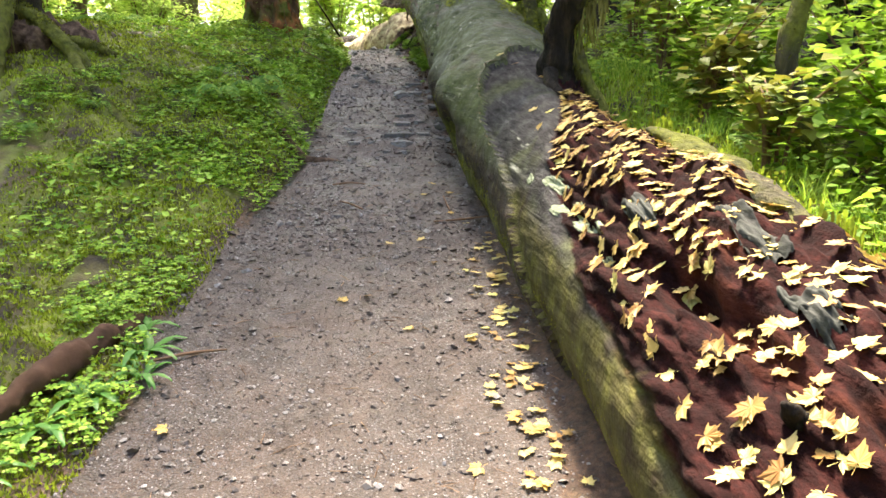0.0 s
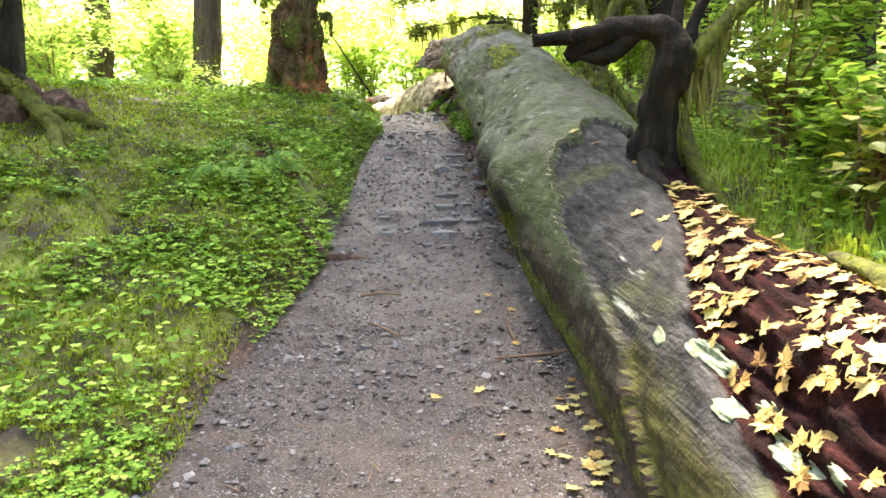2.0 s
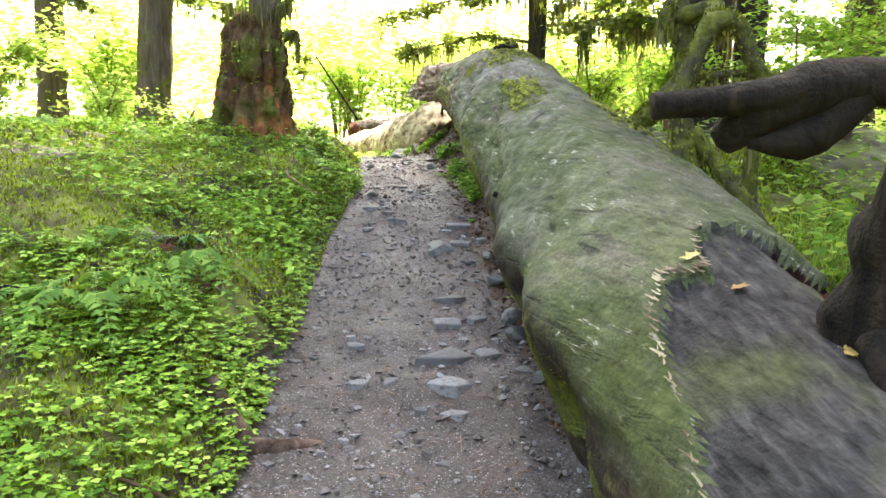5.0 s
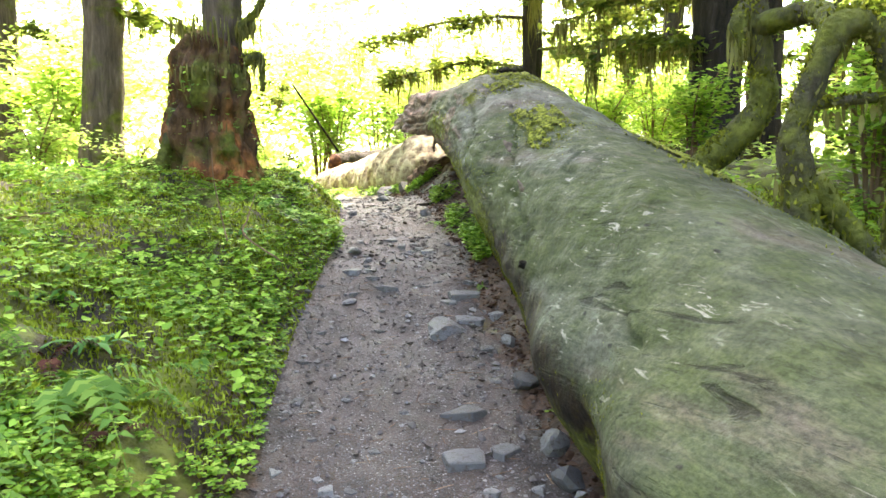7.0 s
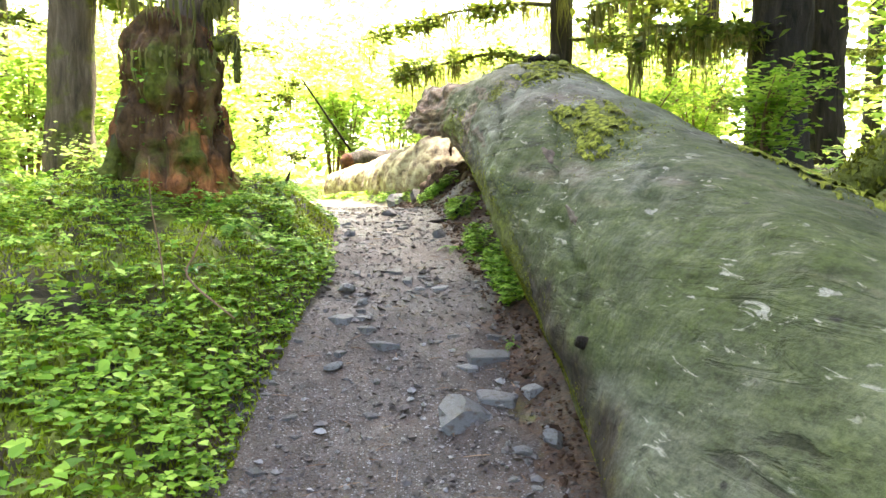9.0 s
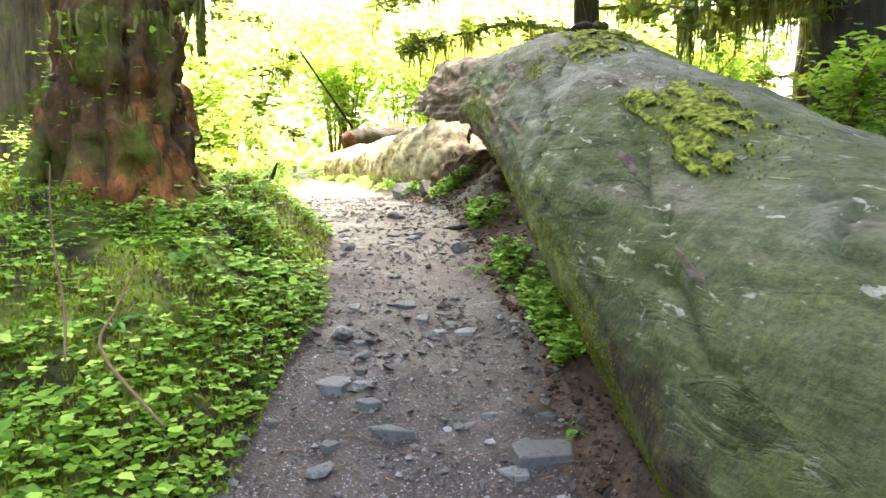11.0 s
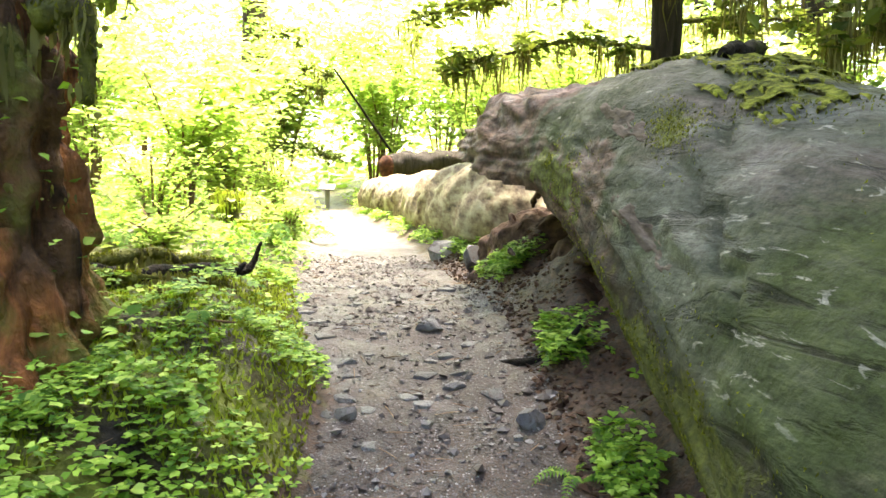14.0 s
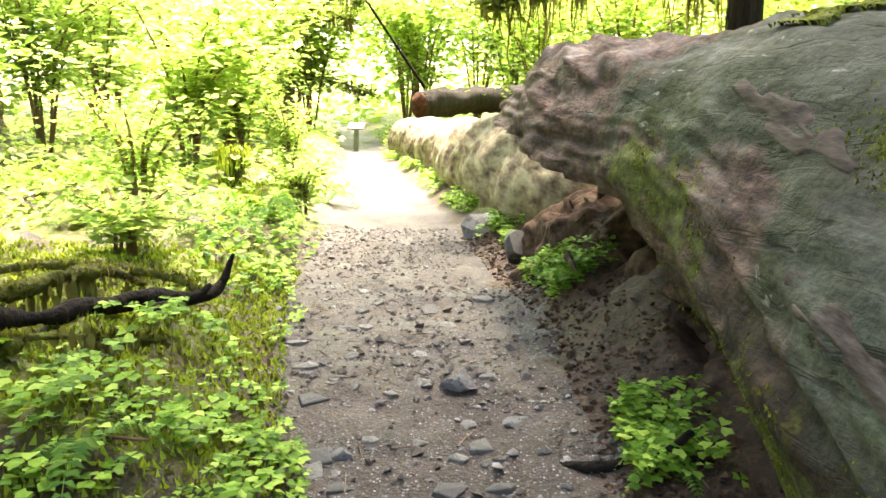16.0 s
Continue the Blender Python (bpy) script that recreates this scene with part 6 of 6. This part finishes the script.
def build_cover():
    # moss blades
    x, y = bank_points(360000, -4.2, 0.0, 2.0, 14.0)
    near = np.interp(y, LEFT_Y, LEFT_X) - x
    keep = (near > 0.0) & (rng.uniform(0, 1, len(x)) < np.exp(-np.maximum(near - 0.5, 0) / 2.2)) & tree_free(x, y) & (fbm(xyz(x * 1.7, y * 1.7), 3, 61) > -0.65 + 0.35 * ss(10.2, 11.2, y))
    x, y = x[keep], y[keep]
    c = np.stack([x, y, height(x, y)], -1)
    n = len(x)
    v, f = scatter_shape([(-0.35, 0, -0.15), (0.35, 0, -0.15), (0, 0.25, 1.0)], [(0, 1, 2)], c, rng.uniform(0.010, 0.026, n) * (1 + 0.5 * ss(1.0, 3.0, np.interp(y, LEFT_Y, LEFT_X) - x)), rng.uniform(0, 6.28, n), rng.uniform(0, 6.28, n), rng.normal(0, 0.6, n))
    tagged(part_np("moss", v, f, M_MOSS, smooth=False), "thick yellow-green moss over the bank", "moss", kind="stuff")
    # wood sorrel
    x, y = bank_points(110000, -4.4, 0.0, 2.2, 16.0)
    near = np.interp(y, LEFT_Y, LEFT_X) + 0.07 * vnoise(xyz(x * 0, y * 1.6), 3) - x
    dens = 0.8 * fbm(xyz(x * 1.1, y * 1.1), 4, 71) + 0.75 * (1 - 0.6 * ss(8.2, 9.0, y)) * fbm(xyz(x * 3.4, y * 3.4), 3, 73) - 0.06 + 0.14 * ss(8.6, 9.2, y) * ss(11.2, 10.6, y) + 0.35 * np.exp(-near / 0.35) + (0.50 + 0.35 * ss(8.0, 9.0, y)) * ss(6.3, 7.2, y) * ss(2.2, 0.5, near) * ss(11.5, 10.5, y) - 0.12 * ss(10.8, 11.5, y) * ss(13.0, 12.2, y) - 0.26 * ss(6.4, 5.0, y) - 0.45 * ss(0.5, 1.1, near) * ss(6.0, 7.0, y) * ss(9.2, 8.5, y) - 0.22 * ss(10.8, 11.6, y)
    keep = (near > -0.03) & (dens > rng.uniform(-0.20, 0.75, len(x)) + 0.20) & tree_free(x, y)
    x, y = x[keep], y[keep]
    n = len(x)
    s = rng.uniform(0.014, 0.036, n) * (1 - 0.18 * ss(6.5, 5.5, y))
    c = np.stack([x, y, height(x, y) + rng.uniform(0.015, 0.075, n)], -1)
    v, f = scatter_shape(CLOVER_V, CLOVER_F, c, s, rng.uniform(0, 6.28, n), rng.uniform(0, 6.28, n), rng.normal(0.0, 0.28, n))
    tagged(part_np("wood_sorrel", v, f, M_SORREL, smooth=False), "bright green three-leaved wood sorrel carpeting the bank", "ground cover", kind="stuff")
    # taller small-leaved herbs
    x, y = bank_points(30000, -4.5, 0.0, 2.2, 18.0)
    near = np.interp(y, LEFT_Y, LEFT_X) - x
    keep = (near > 0.03) & (fbm(xyz(x * 0.9, y * 0.9), 3, 81) > 0.10 + 0.10 * ss(9.4, 10.6, y) - 0.2 * ss(12.5, 14, y)) & tree_free(x, y)
    x, y = x[keep], y[keep]
    c = np.stack([x, y, height(x, y) + rng.uniform(0.03, 0.16, len(x))], -1)
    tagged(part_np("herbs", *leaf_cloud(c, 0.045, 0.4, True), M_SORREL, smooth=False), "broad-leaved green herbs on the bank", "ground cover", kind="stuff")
    # plants between trail and log
    y = np.r_[rng.uniform(8.2, 11.9, 2600), rng.uniform(11.9, 15, 2600), rng.uniform(13, 23, 3600)]
    x = np.interp(y, RIGHT_Y, RIGHT_X) + np.abs(rng.normal(0.02, 0.09, len(y))) + 0.04 + 0.15 * ss(12, 14, y) * rng.uniform(0, 1, len(y))
    keep = fbm(xyz(x * 2.5, y * 2.5), 3, 91) > np.where(y < 11.9, 0.28, 0.12)
    x, y = x[keep], y[keep]
    n = len(x)
    c = np.stack([x, y, height(x, y) + rng.uniform(0.02, 0.10, n)], -1)
    v, f = scatter_shape(CLOVER_V, CLOVER_F, c, rng.uniform(0.018, 0.036, n), rng.uniform(0, 6.28, n), rng.uniform(0, 6.28, n), rng.normal(0, 0.35, n))
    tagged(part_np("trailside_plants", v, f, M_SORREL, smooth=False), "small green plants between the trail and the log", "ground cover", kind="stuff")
    # moss, grass and herbs on the shoulder behind the log
    x, y = rng.uniform(1.75, 3.4, 60000), rng.uniform(1.8, 11.0, 60000)
    n = len(x)
    v, f = scatter_shape([(-0.35, 0, -0.15), (0.35, 0, -0.15), (0, 0.25, 1.0)], [(0, 1, 2)], np.stack([x, y, height(x, y)], -1), rng.uniform(0.012, 0.034, n), rng.uniform(0, 6.28, n), rng.uniform(0, 6.28, n), rng.normal(0, 0.6, n))
    tagged(part_np("moss", v, f, M_MOSS, smooth=False), "shaded green moss on the slope behind the log", "moss", kind="stuff")
    x, y = rng.uniform(1.95, 3.6, 9000), rng.uniform(2.0, 11.0, 9000)
    keep = fbm(xyz(x * 1.6, y * 1.6), 3, 97) > -0.05
    x, y = x[keep], y[keep]
    c = np.stack([x, y, height(x, y) + rng.uniform(0.02, 0.20, len(x))], -1)
    tagged(part_np("herbs", *leaf_cloud(c, 0.055, 0.4, True), M_BUSH_DARK, smooth=False), "green herbs on the slope behind the log", "ground cover", kind="stuff")
    x, y = rng.uniform(1.85, 2.7, 5000), rng.uniform(2.4, 8.0, 5000)
    n = len(x)
    v, f = scatter_shape([(-0.02, 0, -0.02), (0.02, 0, -0.02), (0.012, 0.18, 0.6), (-0.012, 0.18, 0.6), (0, 0.5, 0.95)], [(0, 1, 2), (0, 2, 3), (3, 2, 4)], np.stack([x, y, height(x, y)], -1), rng.uniform(0.07, 0.18, n), rng.uniform(0, 6.28, n), rng.uniform(0, 6.28, n), rng.normal(0, 0.3, n))
    tagged(part_np("grass", v, f, M_BUSH_DARK, smooth=False), "thin green grass beside the rotting log", "grass", kind="stuff")
    # cover of the clearing
    x = np.r_[rng.uniform(-12, -0.6, 16000), rng.uniform(0.4, 10, 12000)]
    y = np.r_[rng.uniform(14.2, 32, 16000), rng.uniform(1.5, 30, 12000)]
    keep = off_trail(x, y, 0.12) & tree_free(x, y) & ((x < 0) | (x > np.interp(y, LOG_Y, LOG_LEFT) + 1.5) | (y > 15.5)) & (np.abs(x - np.interp(y, [14.3, 23.8], [0.6, -1.75])) > np.where((y > 14) & (y < 24), 0.6, 0.0))
    x, y = x[keep], y[keep]
    c = np.stack([x, y, height(x, y) + 0.30 * rng.uniform(0, 1, len(x)) ** 2], -1)
    tagged(part_np("undergrowth", *leaf_cloud(c, 0.09, 0.45, True), M_BUSH, smooth=False), "low bright green undergrowth of the clearing", "undergrowth", kind="stuff")


build_cover()


# ---- fallen maple leaves ----
def maple_mesh(seed):
    r = np.random.default_rng(seed)
    ring = []
    for ang in (-140, -98, -74, -48, -24, 0, 24, 48, 74, 98, 140):
        ln = {0: 1.0, 48: 0.88, 98: 0.66, 140: 0.22, 24: 0.58, 74: 0.52}[abs(ang)]
        ln *= r.uniform(0.9, 1.1)
        if abs(ang) in (0, 48, 98):
            for da, k in ((-13, 0.72), (-7, 0.74), (0, 1.0), (7, 0.74), (13, 0.72)):
                ring.append((ang + da, ln * k))
        else:
            ring.append((ang, ln))
    v = [(0, 0, 0.0)]
    for ang, ln in ring:
        a = radians(ang)
        curl = 0.05 * ln * ln + r.uniform(-0.05, 0.05)
        v.append((ln * math.sin(a), ln * math.cos(a), curl))
    v += [(0.02, -0.55, 0.1), (-0.02, -0.55, 0.1)]
    f = [(0, k, k + 1) for k in range(1, len(ring))] + [(0, len(ring) + 2, len(ring) + 1)]
    return mesh_np("maple_leaf", np.array(v), f, M_MAPLE, False)


MAPLES = [maple_mesh(s) for s in range(7)]


def maple(p, n, size, label):
    ob = new("maple_leaf", MAPLES[int(rng.integers(0, 7))])
    q = Vector(n).to_track_quat("Z", "Y").to_matrix().to_4x4()
    ob.matrix_basis = Matrix.Translation(Vector(p)) @ q @ pose(0, 0, 0, rng.uniform(-14, 14), rng.uniform(-14, 14), rng.uniform(0, 360)) @ Matrix.Diagonal((size, size, size, 1))
    tagged(ob, label, "leaf", "fallen maple leaves")


LOOSE = []
for k in range(760):
    y = 2.1 + 3.7 * rng.uniform(0, 1) ** 0.8
    deg = rng.normal(2 - 9 * (y - 4), 30)
    p, nrm = log_point(y, min(deg, float(np.interp(y, [2, 3.4, 4.2, 4.5, 4.9, 5.3, 5.8, 6.2], [60, 60, 50, 37, 20, 6, -9, -17]))), 0.012)
    if k >= 150:
        LOOSE.append((*p, math.atan2(nrm[0], nrm[2])))
        continue
    maple(p, nrm, rng.uniform(0.045, 0.066), "yellow fallen maple leaf on the rotting log")
for (y, deg) in ((5.31, 30), (4.88, 38), (4.7, 20), (6.39, 15), (6.55, 20), (5.15, 22), (6.0, 4)):
    p, nrm = log_point(y, deg, 0.012)
    maple(p, nrm, 0.048, "yellow fallen maple leaf on the bare grey log")
for k in range(130):
    y = rng.uniform(2.2, 5.4)
    x = np.interp(y, RIGHT_Y, RIGHT_X) - abs(rng.normal(0.0, 0.15)) + 0.04
    maple(gpoint(x, y, 0.012), (0, 0, 1), rng.uniform(0.035, 0.055), "yellow fallen maple leaf on the gravel trail")
for (x, y) in ((0.358, 5.236), (0.265, 4.534), (0.15, 4.5), (0.771, 6.148), (0.61, 6.122), (0.78, 5.75), (0.68, 6.35), (-0.4, 3.43), (0.55, 5.3), (0.62, 4.95), (0.5, 4.2), (0.85, 5.55)):
    maple(gpoint(x, y, 0.012), (0, 0, 1), rng.uniform(0.040, 0.055), "yellow fallen maple leaf on the gravel trail")
carpet = []
for k in range(7):
    pick = np.array(LOOSE[k::7])
    v = np.array([tuple(q.co) for q in MAPLES[k].vertices])
    f = np.array([tuple(q.vertices) for q in MAPLES[k].polygons])
    m = len(pick)
    carpet.append(scatter_shape(v, f, pick[:, :3], rng.uniform(0.042, 0.062, m), rng.uniform(0, 6.28, m), np.full(m, math.pi / 2), pick[:, 3] + rng.normal(0.0, 0.15, m)))
M_CARPET = leaf_material("fallen maple leaf carpet", [(0.0, (0.22, 0.11, 0.04)), (0.3, (0.40, 0.26, 0.085)), (0.75, (0.54, 0.41, 0.16)), (1.0, (0.48, 0.44, 0.16))], 0.2, 0.5, 0.3)
tagged(part_np("leaf_carpet", *merge(carpet), M_CARPET, smooth=False), "scattered yellow and brown maple leaves on the rotting log", "leaves", kind="stuff")
